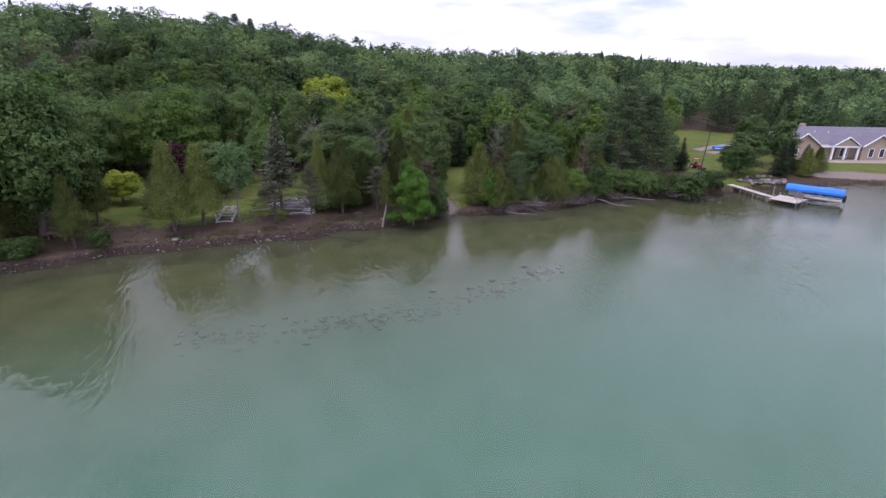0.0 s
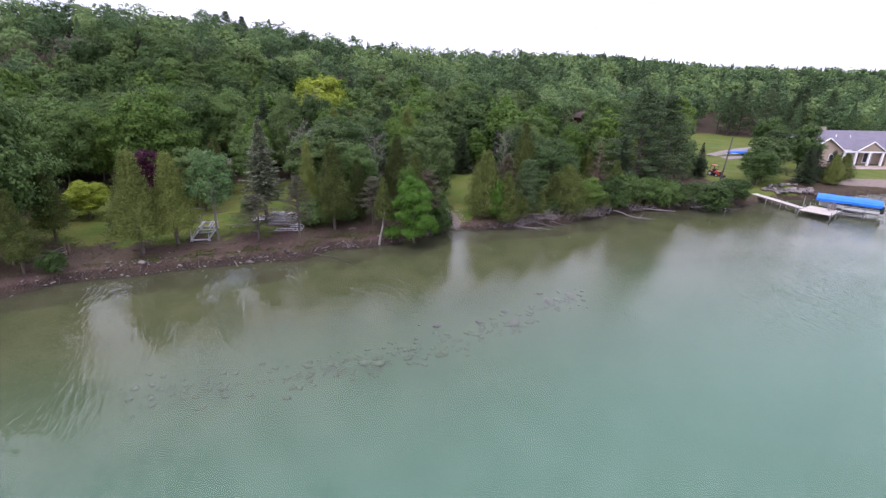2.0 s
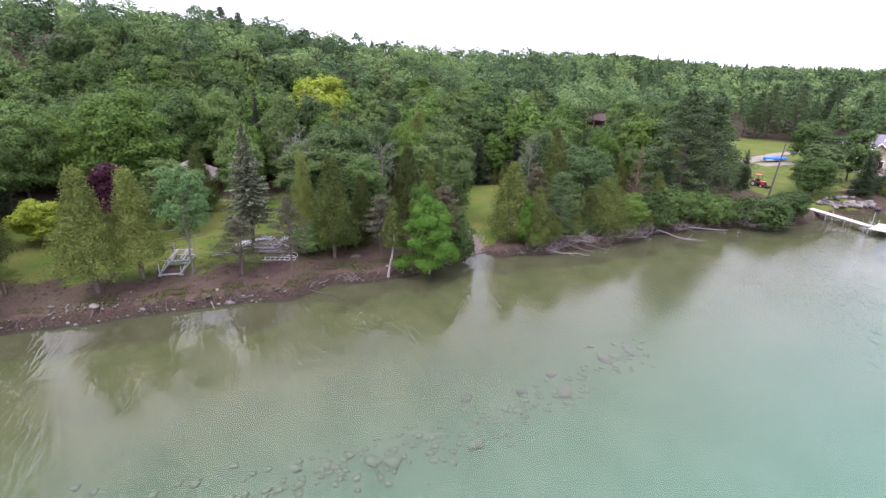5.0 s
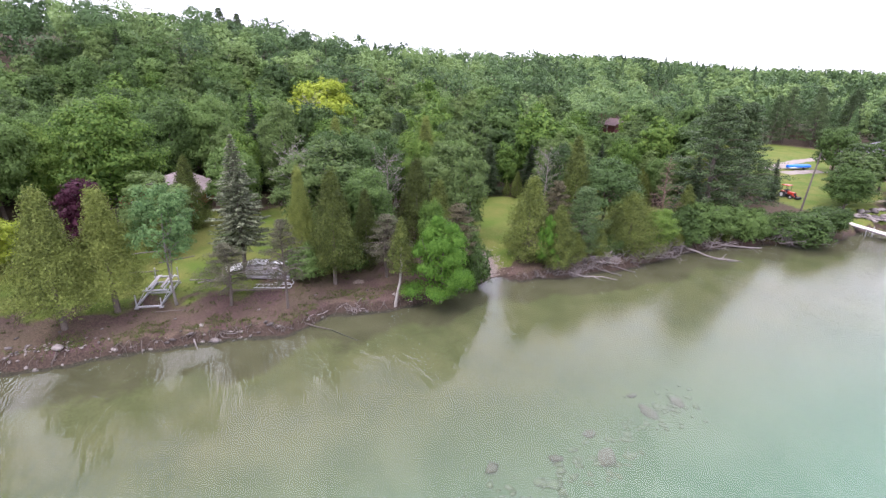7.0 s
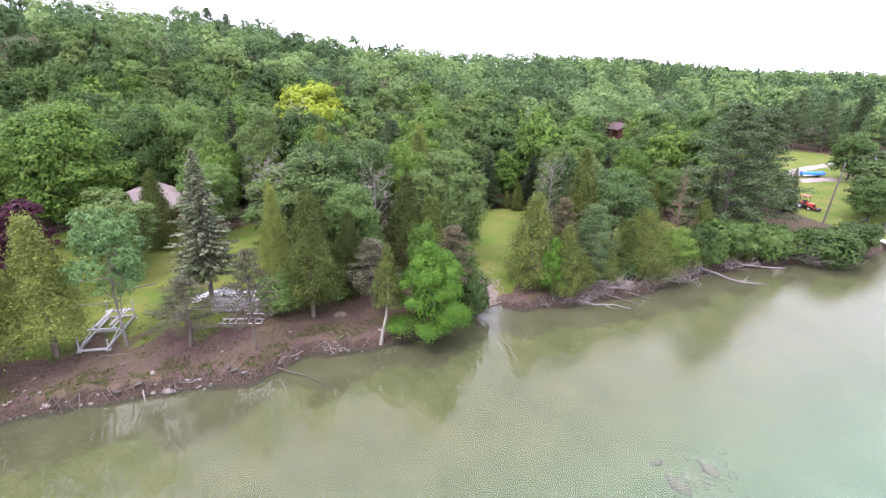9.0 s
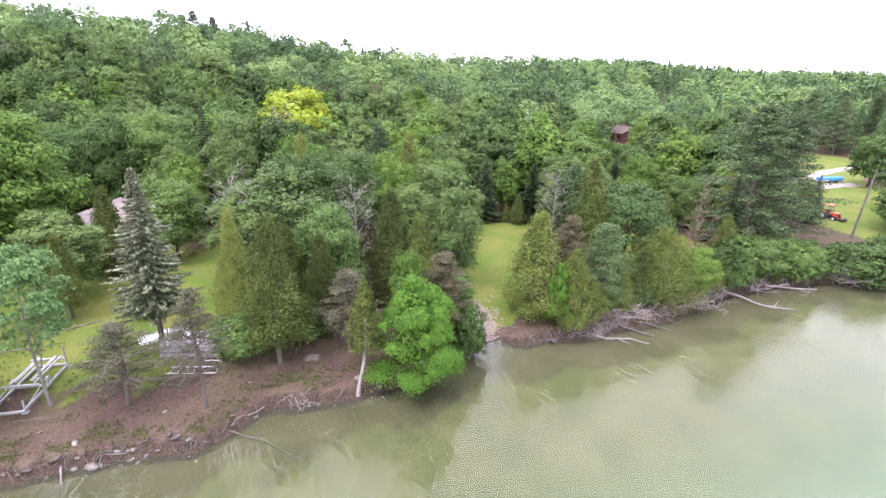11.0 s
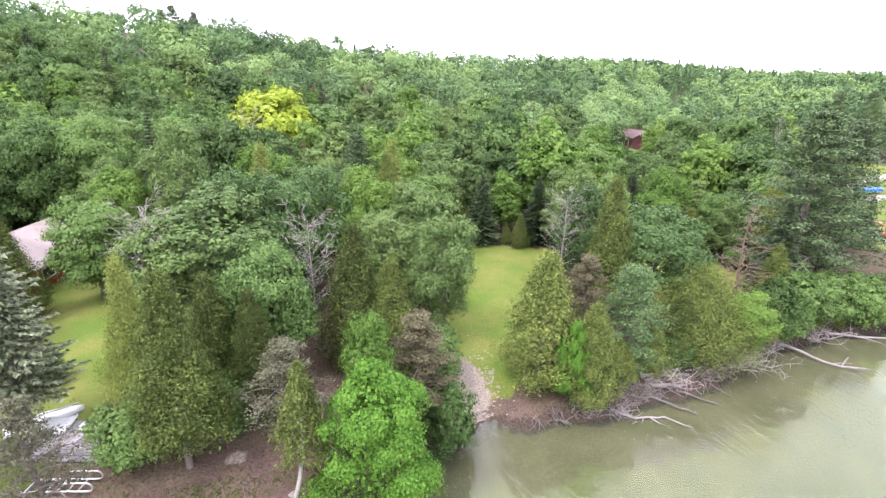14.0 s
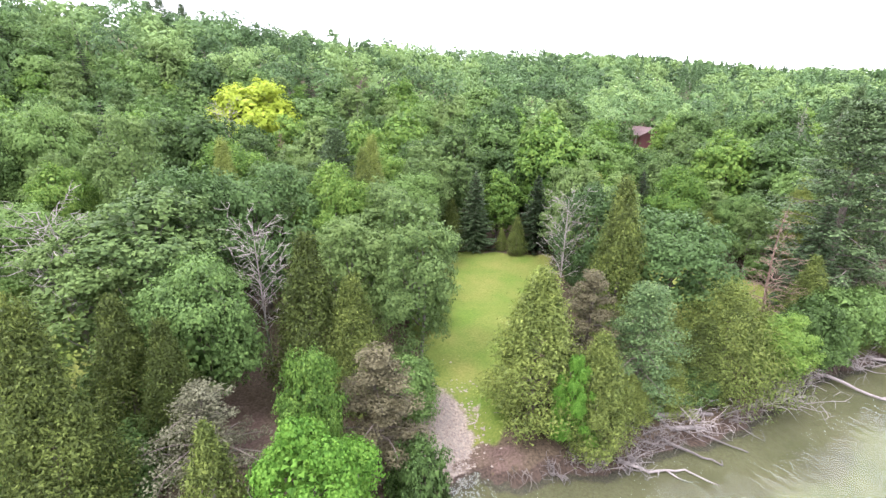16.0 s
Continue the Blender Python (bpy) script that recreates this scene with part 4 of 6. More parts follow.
# ---- helpers for built things ----
def part(name, bm, material, parent, label=""):
    """Links a bmesh as one mesh object under a thing or a part."""
    me = bpy.data.meshes.new(name)
    bm.to_mesh(me)
    bm.free()
    me.materials.append(material)
    ob = new(name, me)
    ob.parent = parent
    return tagged(ob, label)


def share(name, me, m, parent, label=""):
    ob = new(name, me)
    ob.parent = parent
    ob.matrix_basis = m
    return tagged(ob, label)


def add_box(bm, size, m, bevel=0.0):
    r = bmesh.ops.create_cube(bm, size=1.0, matrix=m @ Matrix.Diagonal((*size, 1)))
    if bevel:
        es = list({e for v in r["verts"] for e in v.link_edges})
        bmesh.ops.bevel(bm, geom=es, offset=bevel, segments=1, affect="EDGES", profile=0.5)
    return bm


def box(size, m, bevel=0.0):
    return add_box(bmesh.new(), size, m, bevel)


def add_rod(bm, a, b, r, r2=None, sides=8):
    a, b = Vector(a), Vector(b)
    m = Matrix.Translation((a + b) / 2) @ (b - a).to_track_quat("Z", "Y").to_matrix().to_4x4()
    bmesh.ops.create_cone(bm, cap_ends=True, segments=sides, radius1=r, radius2=r if r2 is None else r2, depth=(b - a).length, matrix=m)
    return bm


def rod(a, b, r, r2=None, sides=8):
    return add_rod(bmesh.new(), a, b, r, r2, sides)


def add_poly(bm, pts, thick):
    """A flat slab: the polygon pts pushed along thick."""
    lo = [bm.verts.new(p) for p in pts]
    hi = [bm.verts.new(Vector(p) + Vector(thick)) for p in pts]
    bm.faces.new(lo[::-1])
    bm.faces.new(hi)
    for i in range(len(pts)):
        j = (i + 1) % len(pts)
        bm.faces.new((lo[i], lo[j], hi[j], hi[i]))
    bmesh.ops.recalc_face_normals(bm, faces=bm.faces)
    return bm


def poly(pts, thick):
    return add_poly(bmesh.new(), pts, thick)


def thing(name, m, label, category, group=""):
    e = new(name)
    e.empty_display_size = 0.3
    e.matrix_basis = m
    return tagged(e, label, category, group)


def glass_material():
    m, n, l = shader("window_glass")
    out, b = n.new("ShaderNodeOutputMaterial"), n.new("ShaderNodeBsdfPrincipled")
    b.inputs["Base Color"].default_value = (0.03, 0.035, 0.045, 1)
    b.inputs["Roughness"].default_value = 0.06
    l.new(b.outputs[0], out.inputs["Surface"])
    return m


M_GLASS = glass_material()
M_SIDING = surface("tan_siding", (0.36, 0.28, 0.20), (0.45, 0.36, 0.27), 0.6, 0.7, 0.2, 9, stretch=(1, 1, 6))
M_WHITE = surface("white_trim", (0.66, 0.66, 0.66), (0.82, 0.82, 0.81), 1.5, 0.55, 0.05, 20, tone=0.92)
M_ROOF = surface("grey_violet_shingles", (0.14, 0.125, 0.155), (0.22, 0.20, 0.235), 0.8, 0.9, 0.5, 12, stretch=(1, 3, 3))
M_ROOF2 = surface("brown_grey_shingles", (0.21, 0.165, 0.155), (0.33, 0.27, 0.25), 0.9, 0.9, 0.5, 12)
M_ROOF3 = surface("dark_maroon_shingles", (0.080, 0.048, 0.046), (0.14, 0.086, 0.082), 0.9, 0.9, 0.5, 12)
M_REDWALL = surface("red_painted_boards", (0.30, 0.020, 0.016), (0.44, 0.035, 0.028), 1.2, 0.7, 0.3, 10, stretch=(1, 1, 0.2))
M_MAROON = surface("maroon_painted_boards", (0.075, 0.018, 0.020), (0.12, 0.032, 0.034), 1.2, 0.75, 0.3, 10)
M_DECK = surface("weathered_pale_planks", (0.42, 0.37, 0.31), (0.62, 0.56, 0.48), 1.5, 0.8, 0.3, 15, stretch=(0.4, 3, 3), per_object=0.3)
M_GREYWOOD = surface("weathered_grey_planks", (0.17, 0.15, 0.16), (0.36, 0.33, 0.335), 1.5, 0.9, 0.4, 14, stretch=(0.4, 3, 3), per_object=0.4)
M_BROWNWOOD = surface("brown_timber", (0.10, 0.065, 0.045), (0.22, 0.15, 0.105), 2, 0.9, 0.4, 15)
M_ALU = surface("dull_aluminium", (0.52, 0.52, 0.53), (0.72, 0.72, 0.73), 2, 0.42, 0.1, 20, metal=0.65, tone=0.55)
M_CANVAS = surface("blue_canvas", (0.005, 0.11, 0.52), (0.012, 0.19, 0.72), 1.2, 0.6, 0.25, 8, tone=0.92)
M_HULL = surface("white_hull", (0.66, 0.66, 0.64), (0.80, 0.80, 0.78), 1, 0.3, 0.03, 15, tone=0.7)
M_BLACK = surface("black_rubber", (0.012, 0.012, 0.013), (0.04, 0.04, 0.042), 4, 0.8, 0.3, 20)
M_TRACTOR = surface("orange_red_paint", (0.38, 0.030, 0.012), (0.50, 0.05, 0.018), 2, 0.4, 0.05, 20)
M_GRAVEL = surface("pale_gravel", (0.20, 0.165, 0.14), (0.31, 0.265, 0.23), 0.6, 0.95, 0.5, 12)
M_PAVER = surface("tan_pavers", (0.34, 0.26, 0.21), (0.48, 0.39, 0.33), 1, 0.9, 0.3, 12)
M_POLE = surface("tarred_pole", (0.06, 0.05, 0.045), (0.14, 0.115, 0.10), 3, 0.9, 0.4, 20, stretch=(1, 1, 0.2))
M_TARP = surface("white_sheet", (0.58, 0.58, 0.57), (0.80, 0.80, 0.79), 2, 0.5, 0.3, 9, tone=0.5)
M_GREENBLADE = foliage("bank_grass_blades", (0.055, 0.080, 0.018), (0.10, 0.135, 0.032), (0.18, 0.20, 0.06), 0.3, 0.0, mute=False)
M_PEBBLE = surface("launch_pebble", (0.13, 0.105, 0.085), (0.30, 0.25, 0.205), 5, 0.9, 0.4, 25)
M_TWIG = surface("grey_driftwood", (0.10, 0.085, 0.078), (0.27, 0.235, 0.22), 2.5, 0.95, 0.5, 20, per_object=0.4)


# ---- the bank: leaning cedar ----
def leaning_cedar():
    base = (-5.2, 7.5, -0.15)
    e = thing("leaning_cedar_tree", pose(*base), "thin cedar with a leaning bleached white trunk at the water", "tree")
    rng = np.random.default_rng(3)
    ts = [([(0, 0, -0.2), (0.12, 0.15, 0.8), (0.36, 0.5, 2.0), (0.45, 0.9, 3.3), (0.35, 1.2, 4.6), (0.3, 1.3, 6.2)], [0.17, 0.11, 0.095, 0.08, 0.06, 0.02], 9)]
    for a in (0.3, 1.6, 2.9, 4.1, 5.2):
        ts.append(([(0, 0.02, 0.12), (math.cos(a) * 0.35, math.sin(a) * 0.3, 0.0), (math.cos(a) * 0.75, math.sin(a) * 0.6, -0.12)], [0.1, 0.06, 0.02], 6))
    t = new("trunk", tubes_mesh("leaning_trunk", ts, M_PALE))
    t.parent = e
    c = new("crown", cedar(rng, "thin_cedar", 9000, 4.2, 2.3, 0.06, M_CEDAR, M_BARK, leaf=0.12)[1])
    c.parent = e
    c.matrix_basis = pose(0.4, 1.1, 2.4)


leaning_cedar()


# ---- the bank: stones, driftwood, roots ----
def stone_mesh(seed, sub=2):
    bm = bmesh.new()
    bmesh.ops.create_icosphere(bm, subdivisions=sub, radius=0.5)
    for v in bm.verts:
        k = 1 + 0.45 * noise.noise(v.co * 2.3 + Vector((seed * 7.1, 0, 0))) + 0.12 * noise.noise(v.co * 4.5 + Vector((0, seed * 3.3, 0)))
        v.co = Vector((v.co.x * k * 1.25, v.co.y * k, v.co.z * k * 0.5))
    me = bpy.data.meshes.new("stone")
    bm.to_mesh(me)
    bm.free()
    me.polygons.foreach_set("use_smooth", np.ones(len(me.polygons), bool))
    return me


STONES = [stone_mesh(i, 1 if i > 2 else 2) for i in range(7)]
for me in STONES:
    me.materials.append(M_STONE)
SUNK = [me.copy() for me in STONES[:4]]
for me in SUNK:
    me.materials[0] = M_BOULDER


def stones():
    rng = np.random.default_rng(17)

    def put(x, y, z, s, meshes, label, group):
        ob = new("stone", meshes[int(rng.integers(len(meshes)))])
        ob.matrix_basis = pose(x, y, z, rng.uniform(-15, 15), rng.uniform(-15, 15), rng.uniform(0, 360)) @ Matrix.Diagonal((s, s * rng.uniform(0.75, 1.1), s * rng.uniform(0.7, 1.1), 1))
        tagged(ob, label, "stone", group)

    for _ in range(120):
        x = rng.uniform(-37, -13) if rng.random() < 0.85 else rng.uniform(-13, 0)
        d = rng.normal() * 0.28 + 0.08
        y = float(np.interp(x, SHORE_X, SHORE_Y)) + d
        s = rng.uniform(0.10, 0.30) * (1.4 if rng.random() < 0.1 else 1)
        put(x, y, max(gz(x, y), -0.12) + s * 0.12, s, STONES, "weathered grey and pinkish stone at the water's edge", "shore stones")
    for x, y, s in ((-23.9, -1.0, 0.62), (-16.0, 1.75, 0.55), (-18.3, 1.05, 0.34), (-21.2, -0.15, 0.34), (-12.9, 3.2, 0.4), (-29.2, -3.2, 0.42), (-26.6, -1.3, 0.34)):
        put(x, y, max(gz(x, y), 0) + 0.08, s, STONES[:3], "large pale flat stone on the shoreline", "shore stones")
    for x, y in ((-19.1, 2.9), (-14.2, 4.6), (-11.0, 7.2), (-7.4, 8.6), (-25.0, 0.6), (-28.3, -1.7), (-22.8, 1.2), (-26.9, -0.4)):
        put(x, y, gz(x, y) + 0.04, 0.22, STONES, "pale stone lying on the needle-covered bank", "bank stones")
    for _ in range(40):
        x = rng.uniform(-26.2, -22.4)
        y = float(np.interp(x, SHORE_X, SHORE_Y)) + rng.uniform(0.2, 1.6)
        put(x, y, gz(x, y) + 0.02, rng.uniform(0.1, 0.26), STONES, "small grey stone of a heap on the bank", "stone heap")
    for _ in range(60):
        a = rng.random()
        x, y = 49.5 + 8.5 * a + rng.normal() * 0.7, 34.2 + 1.6 * a + abs(rng.normal()) * 1.5
        put(x, y, max(gz(x, y), 0) + 0.15, rng.uniform(0.5, 1.1), STONES, "angular grey-violet riprap stone by the dock", "riprap stones")
    row = [(-15.5, -15.8), (-11.3, -15.0), (-6.3, -13.0), (-4.0, -11.8), (-0.5, -10.2), (3.0, -8.4), (7.0, -5.8), (10.2, -2.6), (13, -0.8)]
    vs, fs, o = [], [], 0
    for _ in range(270):
        k = rng.random() * (len(row) - 1)
        i = int(k)
        x, y = (row[i][j] + (row[i + 1][j] - row[i][j]) * (k - i) for j in (0, 1))
        x, y = x + rng.normal() * 0.6, y + rng.normal() * 0.8
        s = rng.uniform(0.18, 0.5) * (1.6 if rng.random() < 0.1 else 1)
        me = STONES[4]
        v = np.array([q.co[:] for q in me.vertices]) * s * np.array([1, 1, 0.4]) @ np.array(Matrix.Rotation(rng.uniform(0, 6.28), 3, "Z")) + np.array([x, y, gz(x, y) + 0.04 * s])
        vs.append(v)
        fs.append(np.array([q.vertices[:] for q in me.polygons]) + o)
        o += len(v)
    f = np.concatenate(fs)
    tagged(new("sunken_stone_row", set_mesh("sunken_stones", np.concatenate(vs), f.ravel(), np.arange(len(f)) * 3, M_SUNKSTONE, True)),
           "row of dim sunken stones on the lake bed", "stones", kind="stuff")
    for x, y, s in ((1.2, -7.1, 0.7), (4.4, -6.2, 0.75), (6.9, -5.8, 0.95), (10.2, -2.4, 0.9), (12.2, -1.4, 0.7), (6.4, -4.4, 0.55), (9.6, -1.2, 0.55)):
        put(x, y, gz(x, y) + 0.06, s, SUNK, "large pale sunken boulder on the lake bed", "sunken stones")


stones()


def log(points, r0, r1, label, mat=None, category="driftwood", group="driftwood", twigs=0, seed=0):
    rng = np.random.default_rng(seed + 50)
    pts = np.array(points, float)
    s = np.linspace(0, len(pts) - 1, 3 * len(pts))
    fine = np.stack([np.interp(s, np.arange(len(pts)), pts[:, j]) for j in range(3)], 1)
    fine[1:-1] += rng.normal(size=(len(fine) - 2, 3)) * r0 * 0.3
    ts = [(fine, np.linspace(r0, r1, len(fine)), 7)]
    L = np.linalg.norm(pts[-1] - pts[0])
    for _ in range(twigs):
        b = fine[rng.integers(2, len(fine))]
        ts.append(limb(rng, b, b + (unit(rng, 1)[0] * np.array([1, 1, 0.6]) + (pts[-1] - pts[0]) / L * 0.6) * L * rng.uniform(0.12, 0.35), r1 * 0.9 + 0.006, 0.005, 0.2, 4))
    return tagged(new("driftwood_log" if category == "driftwood" else "pole", tubes_mesh("log", ts, mat or M_TWIG)), label, category, group)


log([(9.2, 15.2, 0.30), (10.6, 14.6, 0.12), (12.2, 14.9, 0.06)], 0.08, 0.04, "bleached driftwood log reaching into the water", twigs=3, seed=1)
log([(11.3, 16.6, 0.5), (12.6, 16.0, 0.2), (14.0, 15.3, 0.02)], 0.08, 0.04, "bleached driftwood log reaching into the water", twigs=2, seed=2)
log([(13.0, 17.2, 0.4), (14.4, 16.7, 0.2), (15.6, 16.2, 0.02)], 0.06, 0.03, "thin grey driftwood log at the bank", twigs=2, seed=3)
log([(11.6, 17.2, 1.0), (13.0, 17.6, 0.9), (14.6, 17.8, 0.8)], 0.13, 0.10, "thick grey fallen trunk along the bank", seed=4)
log([(12.0, 16.9, 0.7), (13.2, 17.0, 0.6), (14.0, 17.1, 0.5)], 0.11, 0.08, "thick grey fallen trunk along the bank", seed=5)
log([(22.8, 22.6, 0.4), (24.6, 21.0, 0.1), (26.2, 20.3, 0.02)], 0.10, 0.05, "bleached driftwood log reaching into the water", twigs=4, seed=6)
log([(23.4, 24.2, 1.6), (22.6, 23.0, 0.9), (22.0, 21.9, 0.1)], 0.12, 0.08, "pale leaning fallen trunk on the bank", twigs=3, seed=7)
log([(27.0, 24.8, 0.3), (29.4, 24.4, 0.15), (31.6, 24.6, 0.02)], 0.10, 0.05, "grey driftwood log at the bank", twigs=3, seed=8)
log([(-11.2, 4.3, 0.15), (-9.0, 3.8, -0.05), (-7.0, 2.8, -0.2)], 0.05, 0.02, "thin dark branch slipping under the water", M_BARK, seed=9)
log([(-13.2, 3.3, 0.25), (-11.9, 3.4, 0.15), (-10.8, 4.6, 0.25), (-9.8, 6.0, 0.3)], 0.06, 0.03, "root-like drift branch along the bank edge", twigs=5, seed=10)
log([(-16.6, 2.1, 0.3), (-15.0, 2.4, 0.25), (-13.6, 3.3, 0.4)], 0.05, 0.03, "grey drift branch along the bank edge", twigs=3, seed=11)
log([(-17.2, 1.5, 0.2), (-16.6, 0.7, 0.02)], 0.05, 0.03, "short drift branch in the shallow water", seed=12)
log([(-21.3, -5.7, -0.36), (-20.9, -4.8, -0.34)], 0.07, 0.05, "dark waterlogged stick on the lake bed", M_BARK, seed=13)
log([(-20.4, -3.9, -0.3), (-19.0, -4.1, -0.3)], 0.06, 0.04, "dark waterlogged stick on the lake bed", M_BARK, seed=14)
log([(-20.6, 3.2, 1.15), (-19.6, 3.3, 1.25), (-18.6, 3.6, 1.2)], 0.04, 0.02, "thin dark branch on the bank", M_BARK, twigs=2, seed=15)
log([(-19.8, 7.4, 1.5), (-16.4, 10.6, 1.55)], 0.05, 0.04, "pale pole lying on the grass", M_TWIG, "pole", "poles in the yard", seed=16)
log([(-20.6, 7.8, 1.55), (-18.0, 8.0, 1.6)], 0.05, 0.04, "pale pole lying on the grass", M_TWIG, "pole", "poles in the yard", seed=17)
log([(-26.0, 8.4, 1.6), (-23.8, 9.2, 1.65)], 0.05, 0.04, "pale pole lying on the grass", M_TWIG, "pole", "poles in the yard", seed=18)
log([(-24.6, 10.6, 1.7), (-22.6, 12.4, 1.75)], 0.05, 0.04, "pale pole lying on the grass", M_TWIG, "pole", "poles in the yard", seed=19)
log([(-29.2, 12.0, 1.75), (-25.4, 13.4, 1.75)], 0.06, 0.04, "pale pole lying on the grass", M_TWIG, "pole", "poles in the yard", seed=20)
log([(-17.5, 6.3, 1.42), (-13.6, 7.0, 1.42)], 0.07, 0.06, "dark timber lying on the bank", M_BARK, "pole", "poles in the yard", seed=21)


def brush(x, y, z, r, k, seed, label):
    """A tangle of bare drift branches."""
    rng = np.random.default_rng(seed)
    ts = []
    for _ in range(k):
        a = rng.uniform(0, 6.283)
        b = np.array([rng.normal() * r * 0.35, rng.normal() * r * 0.25, 0.0])
        tip = b + np.array([math.cos(a) * r, math.sin(a) * r * 0.7 - 0.25 * r, rng.uniform(0.0, 0.9) * r])
        arm = limb(rng, b, tip, rng.uniform(0.015, 0.04), 0.006, 0.2)
        ts.append(arm)
        for _ in range(3):
            c = arm[0][rng.integers(1, 5)]
            ts.append(limb(rng, c, c + unit(rng, 1)[0] * r * 0.35, 0.012, 0.004, 0.2, 4))
    ob = tagged(new("brushwood", tubes_mesh("brushwood", ts, M_TWIG)), label, "brush", "brushwood on the bank")
    ob.location = (x, y, z)


for i, (x, y, z, r, k) in enumerate(((11.0, 16.2, 0.35, 1.5, 46), (9.6, 15.2, 0.15, 1.1, 34), (6.4, 14.5, 0.1, 0.7, 22), (19.4, 20.0, 0.5, 1.5, 34), (21.2, 21.8, 0.3, 1.2, 26),
                                    (-12.2, 3.4, 0.15, 0.7, 18), (-8.2, 6.7, 0.1, 0.7, 18), (25.4, 23.6, 0.4, 1.6, 30), (34.6, 26.2, 0.3, 1.9, 36), (37.6, 26.8, 0.2, 1.8, 30), (-0.6, 11.0, 0.1, 0.8, 16), (8.0, 15.0, 0.3, 0.9, 28), (13.2, 17.3, 0.5, 1.3, 40), (15.4, 18.3, 0.4, 1.2, 34), (17.6, 19.4, 0.5, 1.1, 28))):
    brush(x, y, z, r, k, 70 + i, "tangle of bare grey drift branches on the bank")


def bank_edge():
    """Hanging roots and sod clods along the washed-out bank, and tufts of grass."""
    rng = np.random.default_rng(77)
    ts = []
    for _ in range(520):
        x = rng.uniform(-36, 44)
        if 1.2 < x < 4.2:
            continue
        y = float(np.interp(x, SHORE_X, SHORE_Y)) + rng.uniform(-0.05, 0.45)
        z = rng.uniform(0.25, 0.7)
        ts.append(limb(rng, (x, y + 0.15, z), (x + rng.normal() * 0.35, y - rng.uniform(0.05, 0.5), rng.uniform(-0.1, 0.25)), rng.uniform(0.012, 0.035), 0.006, 0.2, 4))
    tagged(new("bank_roots", tubes_mesh("bank_roots", ts, M_BARK)), "dark roots hanging out of the eroded bank", "roots", kind="stuff")
    n = 26000
    x = rng.uniform(-40, 30, n)
    y = rng.uniform(-8, 40, n)
    d = inland(x, y)
    c = clearing(x, y)
    strip = (d > 0.25) & (d < 1.3) & (wobble(x, y, 5.0, 8) > 0.1) & (x < 0)
    keep = strip | ((c > 0.05) & (c < 0.75) & (rng.random(n) < 0.7) & (d > 4)) | ((d > 1) & (d < 6) & (x < 0) & (rng.random(n) < 0.12))
    x, y = x[keep], y[keep]
    ex = rng.uniform(-25, -2, 1300)
    ey = np.interp(ex, SHORE_X, SHORE_Y) + rng.uniform(0.3, 1.9, 1300) ** 1.2
    lush = wobble(ex, ey, 4.5, 8) > -0.15
    fx, fy = rng.uniform(-30, -3, 3000), rng.uniform(-3, 13, 3000)
    far = (inland(fx, fy) > 1.5) & (wobble(fx, fy, 3.5, 5) > 0.2)
    x, y = np.concatenate([x, ex[lush], fx[far]]), np.concatenate([y, ey[lush], fy[far]])
    reps = 7
    x, y = np.repeat(x, reps) + rng.normal(size=len(x) * reps) * 0.09, np.repeat(y, reps) + rng.normal(size=len(y) * reps) * 0.09
    p = np.stack([x, y, ground_z(x, y) + 0.06], 1)
    k = len(p)
    nr = np.stack([rng.normal(size=k), rng.normal(size=k), np.full(k, 0.5)], 1)
    al = np.stack([rng.normal(size=k) * 0.4, rng.normal(size=k) * 0.4, np.ones(k)], 1)
    me = leaves_mesh("bank_grass", p, nr, 0.115, 0.3, M_GREENBLADE, rng, al, tri=True)
    tagged(new("bank_grass", me), "tufts of green grass on the bank and lawn", "grass", kind="stuff")
    n = 9000
    x = rng.uniform(-36, 0, n)
    y = np.interp(x, SHORE_X, SHORE_Y) + rng.uniform(0.3, 6.5, n)
    keep = inland(x, y) > 0.3
    x, y = x[keep], y[keep]
    p = np.stack([x, y, ground_z(x, y) + 0.025], 1)
    nr = np.array([0, 0, 1.0]) + 0.35 * rng.normal(size=(len(p), 3))
    me = leaves_mesh("litter", p, nr, 0.085, 0.5, M_BROWN, rng)
    tagged(new("leaf_litter", me), "brown leaf and twig litter on the bank", "litter", kind="stuff")


bank_edge()


def gravel_patch():
    """Pale pebbles at the launch."""
    rng = np.random.default_rng(88)
    vs, fs, o = [], [], 0
    for _ in range(1500):
        x, y = 1.9 + rng.normal() * 0.75, 16.0 + rng.normal() * 1.5
        s = rng.uniform(0.03, 0.10)
        z = gz(x, y)
        a = rng.uniform(0, 6.28) + np.arange(5) * 1.2566
        lo = np.stack([x + np.cos(a) * s, y + np.sin(a) * s * rng.uniform(0.6, 1), np.full(5, z - 0.01)], 1)
        hi = np.array([[x + rng.normal() * 0.01, y, z + s * 0.6]])
        vs.append(np.concatenate([lo, hi]))
        fs.append(np.array([[o + i, o + (i + 1) % 5, o + 5] for i in range(5)]))
        o += 6
    f = np.concatenate(fs)
    me = set_mesh("pebbles", np.concatenate(vs), f.ravel(), np.arange(len(f)) * 3, M_PEBBLE)
    tagged(new("launch_pebbles", me), "pale pebbles strewn over the sandy launch", "gravel", kind="stuff")


gravel_patch()


